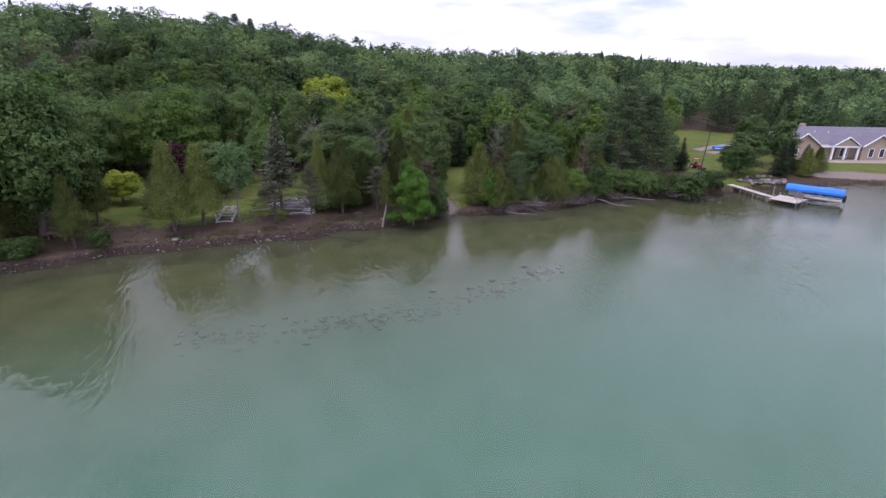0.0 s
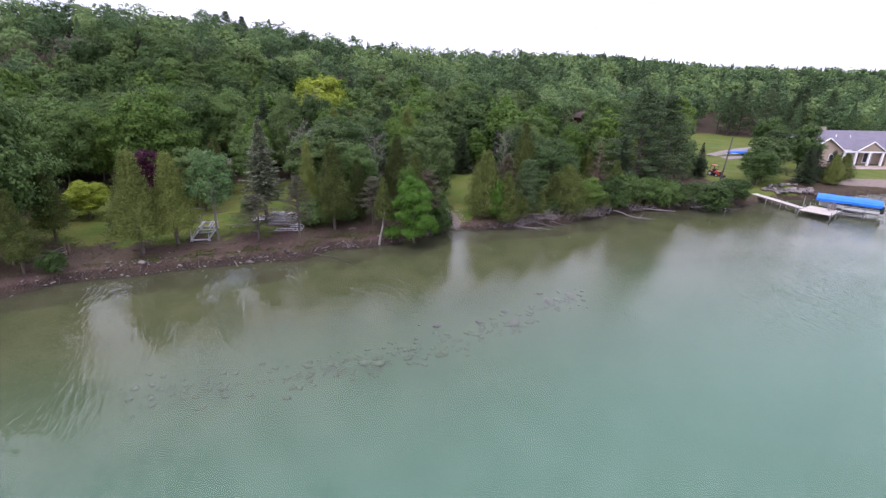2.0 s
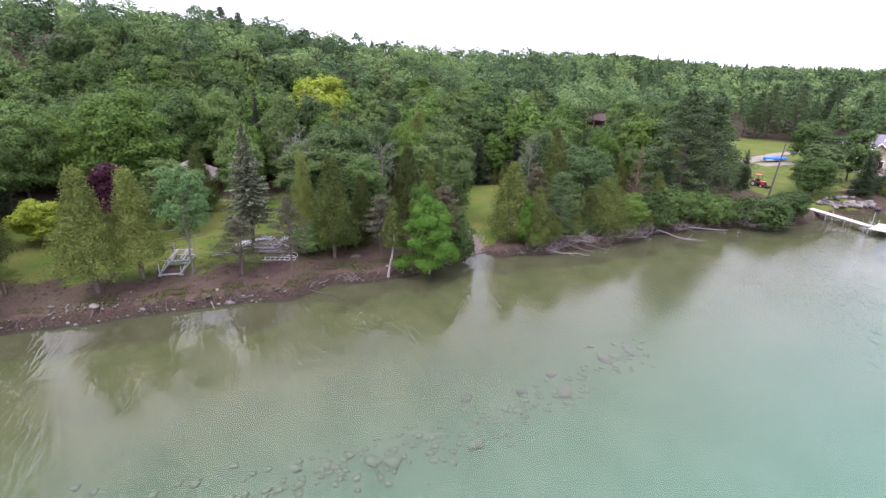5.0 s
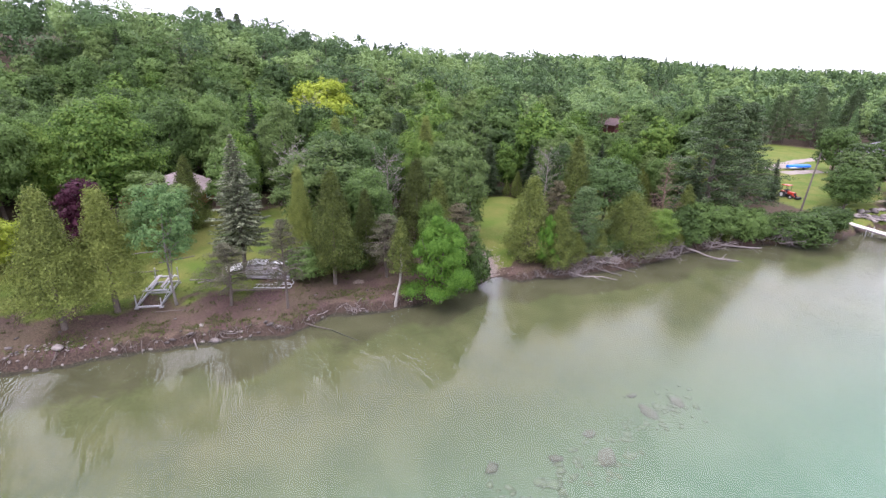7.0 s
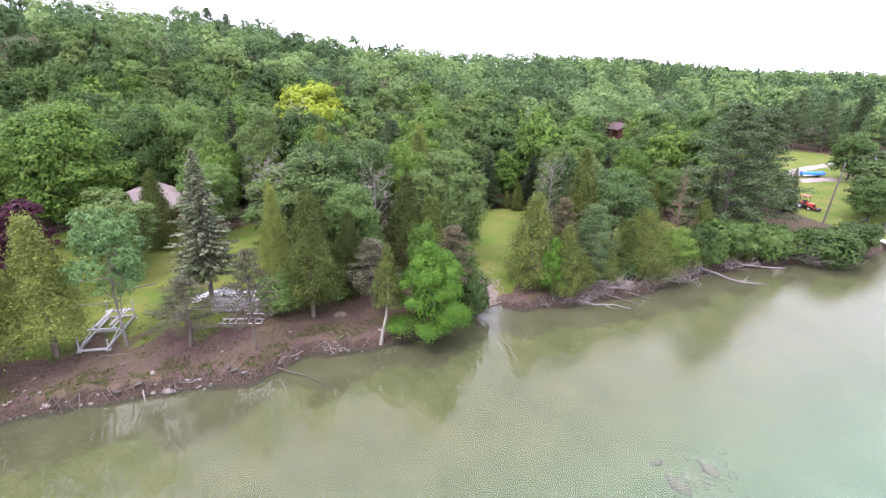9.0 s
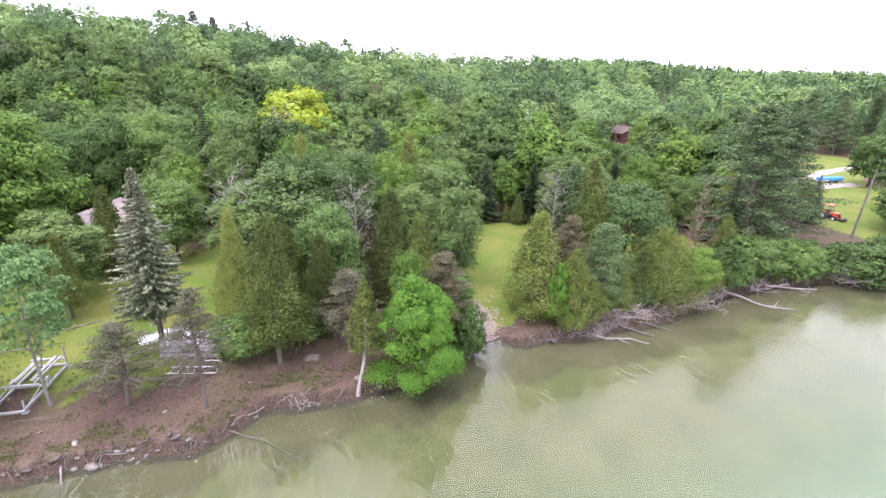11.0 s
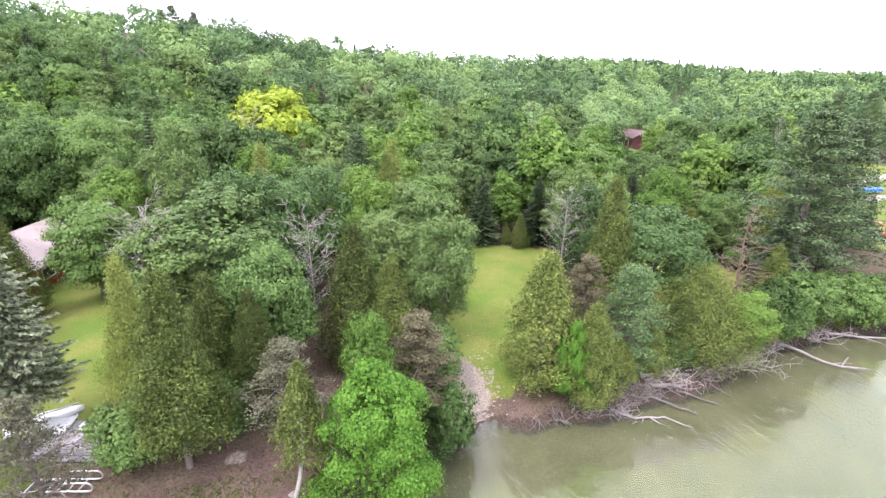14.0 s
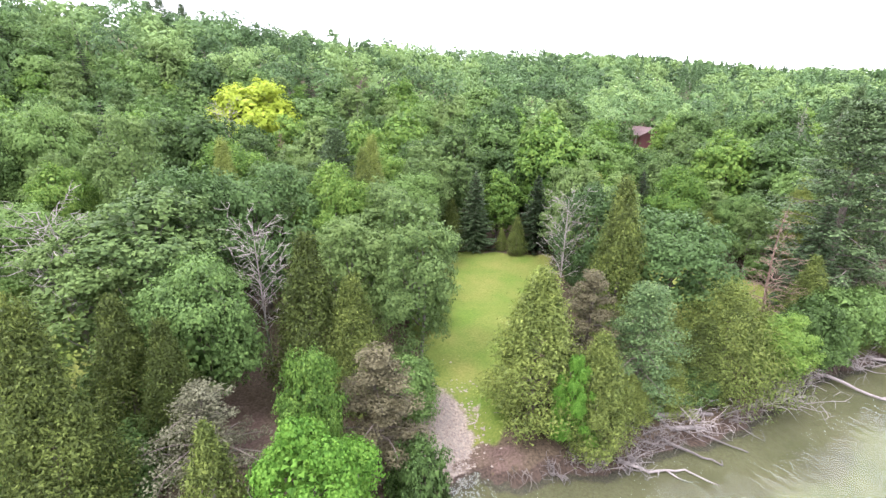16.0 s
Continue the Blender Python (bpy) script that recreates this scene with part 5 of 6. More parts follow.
# ---- the yard: boat lift frame, stacked dock sections, racks, bench ----
def lift_frame(x, y, turn):
    z = gz(x, y)
    e = thing("boat_lift_frame", pose(x, y, z, 0, 0, turn), "bare aluminium boat lift frame standing on the bank", "boat lift")
    W, L = 1.5, 4.3
    for sx in (-1, 1):
        part("side_beam", box((0.10, L, 0.14), pose(sx * W / 2, 0, 0.16), 0.01), M_ALU, e)
        part("upper_rail", box((0.07, L * 0.62, 0.09), pose(sx * W * 0.36, 0.75, 0.72), 0.008), M_ALU, e)
        for yy in (-L / 2 + 0.1, 0.05, L / 2 - 0.1):
            tall = 1.25 if yy > 1 else 0.9 if yy < -1 and sx < 0 else 0.6
            part("post", box((0.07, 0.07, tall), pose(sx * W / 2, yy, 0.1 + tall / 2), 0.006), M_ALU, e)
        part("bunk", box((0.16, L * 0.55, 0.06), pose(sx * 0.36, 0.75, 0.80, 0, 6 * sx, 0), 0.01), M_GREYWOOD, e, "grey timber bunk")
        part("brace", rod((sx * W / 2, -L / 2 + 0.2, 0.2), (sx * W / 2, 0, 0.62), 0.025), M_ALU, e)
    for yy, zz in ((-L / 2, 0.16), (0.05, 0.20), (L / 2, 0.16), (-0.7, 0.70), (L / 2 - 0.3, 0.70)):
        part("cross_beam", box((W + 0.1, 0.10, 0.11), pose(0, yy, zz), 0.008), M_ALU, e)
    for sx in (-1, 1):
        for sy in (-1, 1):
            part("foot", box((0.26, 0.26, 0.05), pose(sx * W / 2, sy * (L / 2 - 0.1), 0.04), 0.008), M_ALU, e)
    part("winch_wheel", rod((W / 2 + 0.06, 0.05, 0.55), (W / 2 + 0.12, 0.05, 0.55), 0.16, sides=18), M_ALU, e)


lift_frame(-21.6, 5.5, 14)


def dock_stack(x, y, turn):
    z = gz(x, y) + 0.1
    e = thing("dock_section_stack", pose(x, y, z, 0, 0, turn), "stack of weathered grey dock sections on the bank", "dock sections")
    rng = np.random.default_rng(9)
    plank = bpy.data.meshes.new("plank")
    bm = box((0.30, 1.55, 0.035), Matrix.Identity(4), 0.006)
    bm.to_mesh(plank)
    bm.free()
    plank.materials.append(M_GREYWOOD)
    for k in range(6):
        sec = part("section_frame", add_box(box((3.3, 0.06, 0.10), pose(0, -0.7, 0.06 + k * 0.15)), (3.3, 0.06, 0.10), pose(0, 0.7, 0.06 + k * 0.15)), M_ALU if k % 2 else M_GREYWOOD, e)
        dx = rng.normal() * 0.04
        for i in range(10):
            share("plank", plank, pose(-1.49 + i * 0.33 + dx, rng.normal() * 0.01, 0.13 + k * 0.15), sec)
    for sx in (-1.2, 0, 1.2):
        part("skid", box((0.12, 1.6, 0.12), pose(sx, 0, -0.05)), M_BROWNWOOD, e)


dock_stack(-15.1, 9.5, 3)


def sheet(x, y, z, lx, ly, turn, seed, label, mat):
    bm = bmesh.new()
    bmesh.ops.create_grid(bm, x_segments=14, y_segments=8, size=0.5)
    for v in bm.verts:
        v.co = Vector((v.co.x * lx, v.co.y * ly, 0.10 * noise.noise(Vector((v.co.x * 3.3 + seed, v.co.y * 2.7, 0))) - 0.5 * max(0, abs(v.co.x) - 0.36) - 0.4 * max(0, abs(v.co.y) - 0.36)))
    top_f = bm.faces[:]
    bmesh.ops.solidify(bm, geom=top_f, thickness=0.03)
    me = bpy.data.meshes.new("sheet")
    bm.to_mesh(me)
    bm.free()
    me.materials.append(mat)
    ob = tagged(new("plastic_sheet", me), label, "sheet")
    ob.matrix_basis = pose(x, y, z, 0, 0, turn)


sheet(-16.0, 9.7, gz(-15, 9.8) + 1.19, 1.4, 1.1, 10, 1, "crumpled white sheet lying on the stacked sections", M_TARP)
sheet(-14.3, 9.8, gz(-15, 9.8) + 1.18, 1.1, 0.8, -20, 5, "crumpled white sheet lying on the stacked sections", M_TARP)


def skiff(x, y, turn):
    z = gz(x, y)
    e = thing("overturned_skiff", pose(x, y, z, 0, 0, turn), "small white skiff lying upside down on the grass", "boat")
    bm = bmesh.new()
    rings = []
    for i in range(9):
        u = i / 8
        w = 0.55 * (math.sin(math.pi * min(1, 0.18 + u * 0.82)) ** 0.6)
        h = 0.42 * (0.6 + 0.4 * math.sin(math.pi * u))
        rings.append([bm.verts.new((-1.5 + 3 * u, w * math.cos(a), max(0.02, h * math.sin(a)))) for a in np.linspace(0, math.pi, 9)])
    for a, b in zip(rings, rings[1:]):
        for i in range(8):
            bm.faces.new((a[i], a[i + 1], b[i + 1], b[i]))
    bm.faces.new(rings[0])
    bm.faces.new(rings[-1][::-1])
    bmesh.ops.recalc_face_normals(bm, faces=bm.faces)
    part("hull", bm, M_HULL, e)
    part("keel", box((2.7, 0.05, 0.06), pose(0, 0, 0.42), 0.01), M_ALU, e)
    part("gunwale", box((2.4, 1.06, 0.05), pose(0, 0, 0.03), 0.02), M_ALU, e)


skiff(-17.9, 11.3, 42)


def ladder_rack(x, y, turn):
    e = thing("metal_rack", pose(x, y, gz(x, y) + 0.03, 0, 0, turn), "white tubular metal ladder frame lying on the bank", "metal frame")
    for sy in (-0.32, 0.32):
        part("rail", rod((-1.4, sy, 0.12), (1.2, sy, 0.12), 0.04), M_ALU, e)
        bm = bmesh.new()
        for i in range(6):
            a, b = math.pi / 6 * i - math.pi / 2, math.pi / 6 * (i + 1) - math.pi / 2
            add_rod(bm, (1.2 + 0.2 * math.cos(a), sy, 0.32 + 0.2 * math.sin(a)), (1.2 + 0.2 * math.cos(b), sy, 0.32 + 0.2 * math.sin(b)), 0.035)
        part("hook", bm, M_ALU, e)
        part("upper_rail", rod((0.2, sy, 0.52), (1.2, sy, 0.52), 0.035), M_ALU, e)
    for xx in (-1.2, -0.8, -0.4, 0.0, 0.4, 0.8):
        part("rung", rod((xx, -0.32, 0.12), (xx, 0.32, 0.12), 0.03), M_ALU, e)


ladder_rack(-14.2, 7.6, 4)


def log_bench(x, y, turn):
    e = thing("log_bench", pose(x, y, gz(x, y), 0, 0, turn), "dark weathered log bench on the bank under the trees", "bench")
    for sx in (-0.9, 0.9):
        part("post", rod((sx, 0.3, -0.1), (sx, 0.3, 0.95), 0.09), M_BROWNWOOD, e)
        part("leg", rod((sx, -0.25, -0.1), (sx, -0.25, 0.45), 0.09), M_BROWNWOOD, e)
    for i, (yy, zz) in enumerate(((-0.25, 0.5), (0.0, 0.5), (0.22, 0.52))):
        part("seat_log", rod((-1.15, yy, zz), (1.15, yy, zz), 0.10), M_BROWNWOOD, e)
    for zz in (0.72, 0.92):
        part("back_log", rod((-1.15, 0.3, zz), (1.15, 0.3, zz), 0.09), M_BROWNWOOD, e)


log_bench(-33.6, -2.9, -8)


def rail_fence():
    e = thing("broken_rail_fence", pose(-30.6, -0.6, gz(-30.6, -0.6)), "broken grey rail fence end with leaning rails", "fence")
    for dx, dy in ((0.0, 0.0), (0.25, 0.15)):
        part("post", rod((dx, dy, -0.3), (dx + 0.03, dy, 0.95), 0.09, 0.07), M_BROWNWOOD, e)
    for k in range(3):
        part("rail", rod((0.1, 0.05, 0.75 - 0.25 * k), (-1.6 - 0.2 * k, -2.0, 0.15 + 0.06 * k), 0.055, 0.045), M_TWIG, e)


rail_fence()


# ---- cabins ----
def window_part(parent, w, h, m, panes=2):
    """A framed window set on the wall face; m: its centre, looking along -y."""
    fr = part("window", add_box(add_box(add_box(box((w + 0.2, 0.06, 0.10), m @ pose(0, 0, h / 2 + 0.05)), (w + 0.2, 0.08, 0.10), m @ pose(0, 0, -h / 2 - 0.05)),
                                        (0.10, 0.06, h), m @ pose(-w / 2 - 0.05, 0, 0)), (0.10, 0.06, h), m @ pose(w / 2 + 0.05, 0, 0)), M_WHITE, parent, "white framed window")
    for i in range(panes):
        part("pane", box((w / panes - 0.05, 0.03, h - 0.02), m @ pose(-w / 2 + w / panes * (i + 0.5), 0, 0)), M_GLASS, fr)
    return fr


def cabin(m, w, l, eave, ridge, wall, roof, label, windows=(), over=0.5, name="cabin"):
    """A gabled cabin; ridge along its local y, foot at the origin's level, middle at the origin."""
    e = thing(name, m, label, "house")
    t = 0.2
    for sy in (-1, 1):
        part("gable_wall", poly([(-w / 2, sy * (l / 2 - t / 2) - t / 2, -0.4), (w / 2, sy * (l / 2 - t / 2) - t / 2, -0.4), (w / 2, sy * (l / 2 - t / 2) - t / 2, eave),
                                 (0, sy * (l / 2 - t / 2) - t / 2, ridge), (-w / 2, sy * (l / 2 - t / 2) - t / 2, eave)], (0, t, 0)), wall, e)
    for sx in (-1, 1):
        part("side_wall", box((t, l - 2 * t, eave + 0.4), pose(sx * (w / 2 - t / 2), 0, eave / 2 - 0.2)), wall, e)
        k = (ridge - eave) / (w / 2)
        xo = w / 2 + over
        part("roof", poly([(0, -l / 2 - over, ridge + 0.03), (sx * xo, -l / 2 - over, eave - k * over + 0.03), (sx * xo, l / 2 + over, eave - k * over + 0.03), (0, l / 2 + over, ridge + 0.03)], (0, 0, 0.14)), roof, e)
        part("fascia", box((0.05, l + 2 * over, 0.18), pose(sx * (xo + 0.028), 0, eave - k * over + 0.06)), M_BROWNWOOD, e)
    for face, u, z, ww, hh in windows:
        mm = {"front": pose(u, -l / 2 - 0.02, z), "right": pose(w / 2 + 0.02, u, z, 0, 0, 90), "left": pose(-w / 2 - 0.02, u, z, 0, 0, -90)}[face]
        window_part(e, ww, hh, mm)
    return e


cabin(pose(-33.4, 28.0, gz(-33, 28) - 0.1, 0, 0, 10), 7.0, 8.5, 2.05, 3.3, M_REDWALL, M_ROOF2, "bright red wooden cabin with a brown shingle roof",
      [("right", -2.6, 1.2, 1.3, 0.9), ("right", 2.2, 1.2, 1.3, 0.9), ("front", -1.5, 1.2, 1.1, 0.9), ("front", 1.2, 1.2, 1.1, 0.9)], 0.6)
cabin(pose(40.0, 105.5, gz(40, 105.5), 0, 0, 24), 7.0, 6.5, 2.2, 3.4, M_MAROON, M_ROOF3, "dark red cabin with a small porch on a grass slope",
      [("right", -1.2, 1.5, 1.0, 1.0), ("front", 0.5, 1.5, 1.0, 1.0)], 0.5)
cabin(pose(35.0, 113.0, gz(35, 113), 0, 0, 10), 6.0, 7.0, 3.0, 4.6, M_MAROON, M_ROOF3, "tall dark red cabin among the trees behind",
      [("front", -1.2, 1.7, 0.9, 1.0)], 0.5)
cabin(pose(66.0, 109.0, gz(66, 109), 0, 0, 70), 5.5, 7.0, 3.0, 4.6, M_MAROON, M_ROOF3, "far dark red cabin half hidden by trees",
      [("right", 0, 1.5, 1.0, 1.0)], 0.5)
cabin(pose(98.0, 118.0, gz(98, 118), 0, 0, 80), 5.5, 8.0, 2.6, 4.0, M_MAROON, M_ROOF3, "far dark red cabin beside the drive", [("right", 0, 1.5, 1.0, 1.0)], 0.5)
cabin(pose(48.5, 77.4, gz(48.5, 77.4), 0, 0, 80), 6.5, 8.0, 2.5, 4.2, M_SIDING, M_ROOF, "low house with a blue-grey shingle roof among trees",
      [("right", 0, 1.4, 1.0, 1.0)], 0.5)


def deck(x, y, turn):
    e = thing("garden_deck", pose(x, y, gz(x, y), 0, 0, turn), "small brown timber deck with a rail under dark trees", "deck")
    for i in range(14):
        part("plank", box((0.20, 2.0, 0.04), pose(-1.5 + i * 0.22, 0, 0.5), 0.005), M_DECK, e)
    for sx in (-1.5, 0, 1.5):
        for sy in (-0.9, 0.9):
            part("post", box((0.12, 0.12, 1.5), pose(sx, sy, 0.72)), M_BROWNWOOD, e)
    for sy in (-0.9, 0.9):
        part("rail", box((3.2, 0.10, 0.16), pose(0, sy, 1.42)), M_DECK, e)


deck(-29.0, 33.6, 5)


# ---- the lake house ----
def lake_house():
    x0, y0 = 70.4, 58.4
    z0 = gz(80, 60)
    e = thing("lake_house", pose(x0, y0, z0, 0, 0, 4), "long tan-sided house with grey-violet roof and white trim", "house")
    H, R = 2.8, 5.9
    L, D = 32.0, 11.0
    part("wall", box((L, 0.2, H + 0.6), pose(L / 2, 1.3, H / 2 - 0.3)), M_SIDING, e)
    part("wall", box((L, 0.2, H + 0.6), pose(L / 2, D, H / 2 - 0.3)), M_SIDING, e)
    for xx in (0.1, L - 0.1):
        part("wall", box((0.2, D - 1.5, H + 0.6), pose(xx, D / 2 + 0.65, H / 2 - 0.3)), M_SIDING, e)
    ym = (1.2 + D) / 2
    part("roof", poly([(-0.6, 0.55, H), (L + 0.6, 0.55, H), (L - 4, ym, R), (4, ym, R)], (0, 0, 0.18)), M_ROOF, e)
    part("roof", poly([(-0.6, D + 0.6, H), (L + 0.6, D + 0.6, H), (L - 4, ym, R), (4, ym, R)], (0, 0, 0.18)), M_ROOF, e)
    part("roof", poly([(-0.6, 0.55, H), (-0.6, D + 0.6, H), (4, ym, R)], (0, 0, 0.18)), M_ROOF, e)
    part("roof", poly([(L + 0.6, 0.55, H), (L + 0.6, D + 0.6, H), (L - 4, ym, R)], (0, 0, 0.18)), M_ROOF, e)
    part("gutter", box((L + 1.2, 0.12, 0.16), pose(L / 2, 0.48, H + 0.02)), M_WHITE, e)

    def gable(cx, w, y, rise, wall, deep):
        """A front gable with its own roof reaching back into the main roof."""
        part("gable_wall", poly([(cx - w / 2, y, -0.5), (cx + w / 2, y, -0.5), (cx + w / 2, y, H), (cx, y, H + rise), (cx - w / 2, y, H)], (0, 0.2, 0)), wall, e)
        for s in (-1, 1):
            part("gable_side", box((0.2, 1.4, H + 0.5), pose(cx + s * (w / 2 - 0.1), y + 0.9, H / 2 - 0.25)), wall, e)
            part("gable_roof", poly([(cx, y - 0.4, H + rise + 0.03), (cx + s * (w / 2 + 0.4), y - 0.4, H - rise / w * 0.8 + 0.03),
                                     (cx + s * (w / 2 + 0.4), y + deep * 0.35, H - rise / w * 0.8 + 0.03), (cx, y + deep, H + rise + 0.03)], (0, 0, 0.16)), M_ROOF, e)
            part("rake_board", rod((cx, y - 0.44, H + rise + 0.05), (cx + s * (w / 2 + 0.4), y - 0.44, H - rise / w * 0.8 + 0.05), 0.11, sides=4), M_WHITE, e)

    gable(3.4, 6.8, -0.4, 2.3, M_SIDING, 6.5)
    gable(19.5, 6.5, -0.2, 2.2, M_SIDING, 6.0)
    for s in (-1, 1):
        part("porch_roof", poly([(12.3, -0.9, H + 1.75), (12.3 + s * 2.9, -0.9, H - 0.02), (12.3 + s * 2.9, 1.2, H - 0.02), (12.3, 4.6, H + 1.75)], (0, 0, 0.15)), M_ROOF, e)
        part("porch_rake", rod((12.3, -0.95, H + 1.78), (12.3 + s * 2.9, -0.95, H), 0.11, sides=4), M_WHITE, e)
    part("porch_gable", poly([(9.7, -0.75, H), (14.9, -0.75, H), (12.3, -0.75, H + 1.6)], (0, 0.1, 0)), M_SIDING, e)
    part("porch_beam", box((8.6, 0.25, 0.3), pose(11.2, -0.6, H - 0.16)), M_WHITE, e)
    for xx in (7.2, 9.6, 12.3, 15.0):
        part("column", box((0.34, 0.34, H - 0.3), pose(xx, -0.6, (H - 0.3) / 2), 0.02), M_WHITE, e)
    part("terrace", box((26, 4.0, 0.5), pose(15, -1.9, -0.30), 0.03), M_PAVER, e, "tan paved terrace with a low wall")
    part("door", box((0.95, 0.06, 2.1), pose(11.4, 1.17, 1.05)), M_BROWNWOOD, e, "dark wooden door")
    for xx, yy, w, h, z in ((2.0, -0.42, 0.8, 1.1, 1.5), (4.8, -0.42, 0.8, 1.1, 1.5), (8.4, 1.17, 1.5, 1.8, 1.3), (13.6, 1.17, 1.6, 1.8, 1.3), (18.3, -0.22, 0.9, 1.6, 1.4), (20.6, -0.22, 0.9, 1.6, 1.4), (25, 1.17, 1.8, 1.4, 1.5), (29, 1.17, 1.6, 1.4, 1.5)):
        window_part(e, w, h, pose(xx, yy, z))
    for xx in (8.5, 11.5):
        part("vent_pipe", rod((xx, 4.0, H + 1.4), (xx, 4.0, H + 2.6), 0.07), M_WHITE, e)
    part("chimney_cap", box((0.9, 0.7, 0.9), pose(7.5, ym + 0.5, R + 0.3), 0.02), M_SIDING, e)
    return e


lake_house()


# ---- dock, boat and canopy ----
def dock():
    e = thing("dock", pose(50.0, 22.2, 0.0, 0, 0, math.degrees(math.atan2(0.62, 0.78))), "pale plank dock platform with a long gangway to the shore", "dock")
    bl, al = 4.3, 3.5
    plank = bpy.data.meshes.new("plank")
    bm = box((0.185, al, 0.04), Matrix.Identity(4), 0.006)
    bm.to_mesh(plank)
    bm.free()
    plank.materials.append(M_DECK)
    fr = part("platform_frame", add_box(box((bl, 0.08, 0.16), pose(bl / 2, 0.06, 0.46)), (bl, 0.08, 0.16), pose(bl / 2, al - 0.06, 0.46)), M_GREYWOOD, e)
    for i in range(int(bl / 0.2)):
        share("plank", plank, pose(0.1 + i * 0.2, al / 2, 0.56), fr)
    for xx in (0.05, bl / 2, bl - 0.05):
        for yy in (0.0, al):
            part("post", rod((xx, yy - 0.04 if yy == 0 else yy + 0.04, -1.6), (xx, yy - 0.04 if yy == 0 else yy + 0.04, 0.95), 0.05), M_ALU, e)
    inv = e.matrix_basis.inverted()
    a, b = inv @ Vector((48.9, 25.9, 0.5)), inv @ Vector((46.6, 33.2, 0.75))
    run, side = (b - a), Vector((-(b - a).y, (b - a).x, 0)).normalized()
    gm = Matrix.Translation((a + b) / 2) @ run.to_track_quat("X", "Z").to_matrix().to_4x4()
    gw = part("gangway_frame", add_box(box((run.length, 0.07, 0.14), gm @ pose(0, 0.5, 0)), (run.length, 0.07, 0.14), gm @ pose(0, -0.5, 0)), M_GREYWOOD, e)
    short = bpy.data.meshes.new("plank")
    bm = box((0.185, 1.15, 0.04), Matrix.Identity(4), 0.006)
    bm.to_mesh(short)
    bm.free()
    short.materials.append(M_DECK)
    for i in range(int(run.length / 0.2)):
        share("plank", short, gm @ pose(-run.length / 2 + 0.1 + i * 0.2, 0, 0.095), gw)
    for u in (0.05, 0.35, 0.65):
        p = a + run * u
        for s in (-0.56, 0.56):
            q = p + side * s
            part("post", rod((q.x, q.y, -1.2), (q.x, q.y, p.z + (1.6 if u < 0.1 and s < 0 else 0.3)), 0.045), M_ALU, e)


dock()


def deck_chair(x, y, turn):
    e = thing("deck_chair", pose(x, y, 0.58, 0, 0, turn), "grey slatted deck chair on the dock platform", "chair", "chairs on the dock")
    part("seat", box((0.55, 0.55, 0.05), pose(0, 0, 0.36, -8, 0, 0), 0.01), M_GREYWOOD, e)
    for i in range(4):
        part("back_slat", box((0.11, 0.03, 0.75), pose(-0.2 + i * 0.135, 0.38, 0.68, -22, 0, 0), 0.006), M_GREYWOOD, e)
    for sx in (-0.3, 0.3):
        part("arm", box((0.10, 0.68, 0.03), pose(sx, 0, 0.58), 0.006), M_GREYWOOD, e)
        for yy in (-0.26, 0.26):
            part("leg", box((0.06, 0.06, 0.57), pose(sx, yy, 0.285)), M_GREYWOOD, e)


deck_chair(52.0, 25.0, 160)
deck_chair(52.7, 25.6, 140)


def boat_lift():
    turn = math.degrees(math.atan2(-0.62, 0.785))
    c = (55.0, 26.2)
    e = thing("boat_canopy_lift", pose(c[0], c[1], 0, 0, 0, turn), "boat lift with a bright blue canvas canopy", "boat lift")
    L, W = 6.9, 2.7
    bm = bmesh.new()
    prof = [(-1, -0.32), (-1, 0), (-0.72, 0.28), (-0.3, 0.42), (0, 0.46), (0.3, 0.42), (0.72, 0.28), (1, 0), (1, -0.32)]
    rings = []
    for i in range(9):
        u = i / 8
        k = 1 - 0.10 * (abs(2 * u - 1) ** 6)
        rings.append([bm.verts.new((-L / 2 + L * u, y * W / 2 * k, 1.75 + z * (k if z > 0 else 1) + 0.02 * math.sin(9 * u + 3 * y))) for y, z in prof])
    for a, b in zip(rings, rings[1:]):
        for i in range(8):
            bm.faces.new((a[i], a[i + 1], b[i + 1], b[i]))
    bm.faces.new(rings[0])
    bm.faces.new(rings[-1][::-1])
    bmesh.ops.recalc_face_normals(bm, faces=bm.faces)
    part("canopy", bm, M_CANVAS, e, "bright blue canvas canopy")
    for sx in (-1.9, 1.9):
        for sy in (-1, 1):
            part("post", rod((sx, sy * (W / 2 - 0.08), -1.6), (sx, sy * (W / 2 - 0.08), 1.72), 0.05), M_ALU, e)
        part("cross_beam", box((0.1, W, 0.12), pose(sx, 0, 0.12)), M_ALU, e)
    for sy in (-1, 1):
        part("side_beam", box((4.2, 0.1, 0.12), pose(0, sy * (W / 2 - 0.08), 0.0)), M_ALU, e)
        part("bunk", box((3.6, 0.14, 0.10), pose(0, sy * 0.5, 0.22)), M_GREYWOOD, e)


boat_lift()


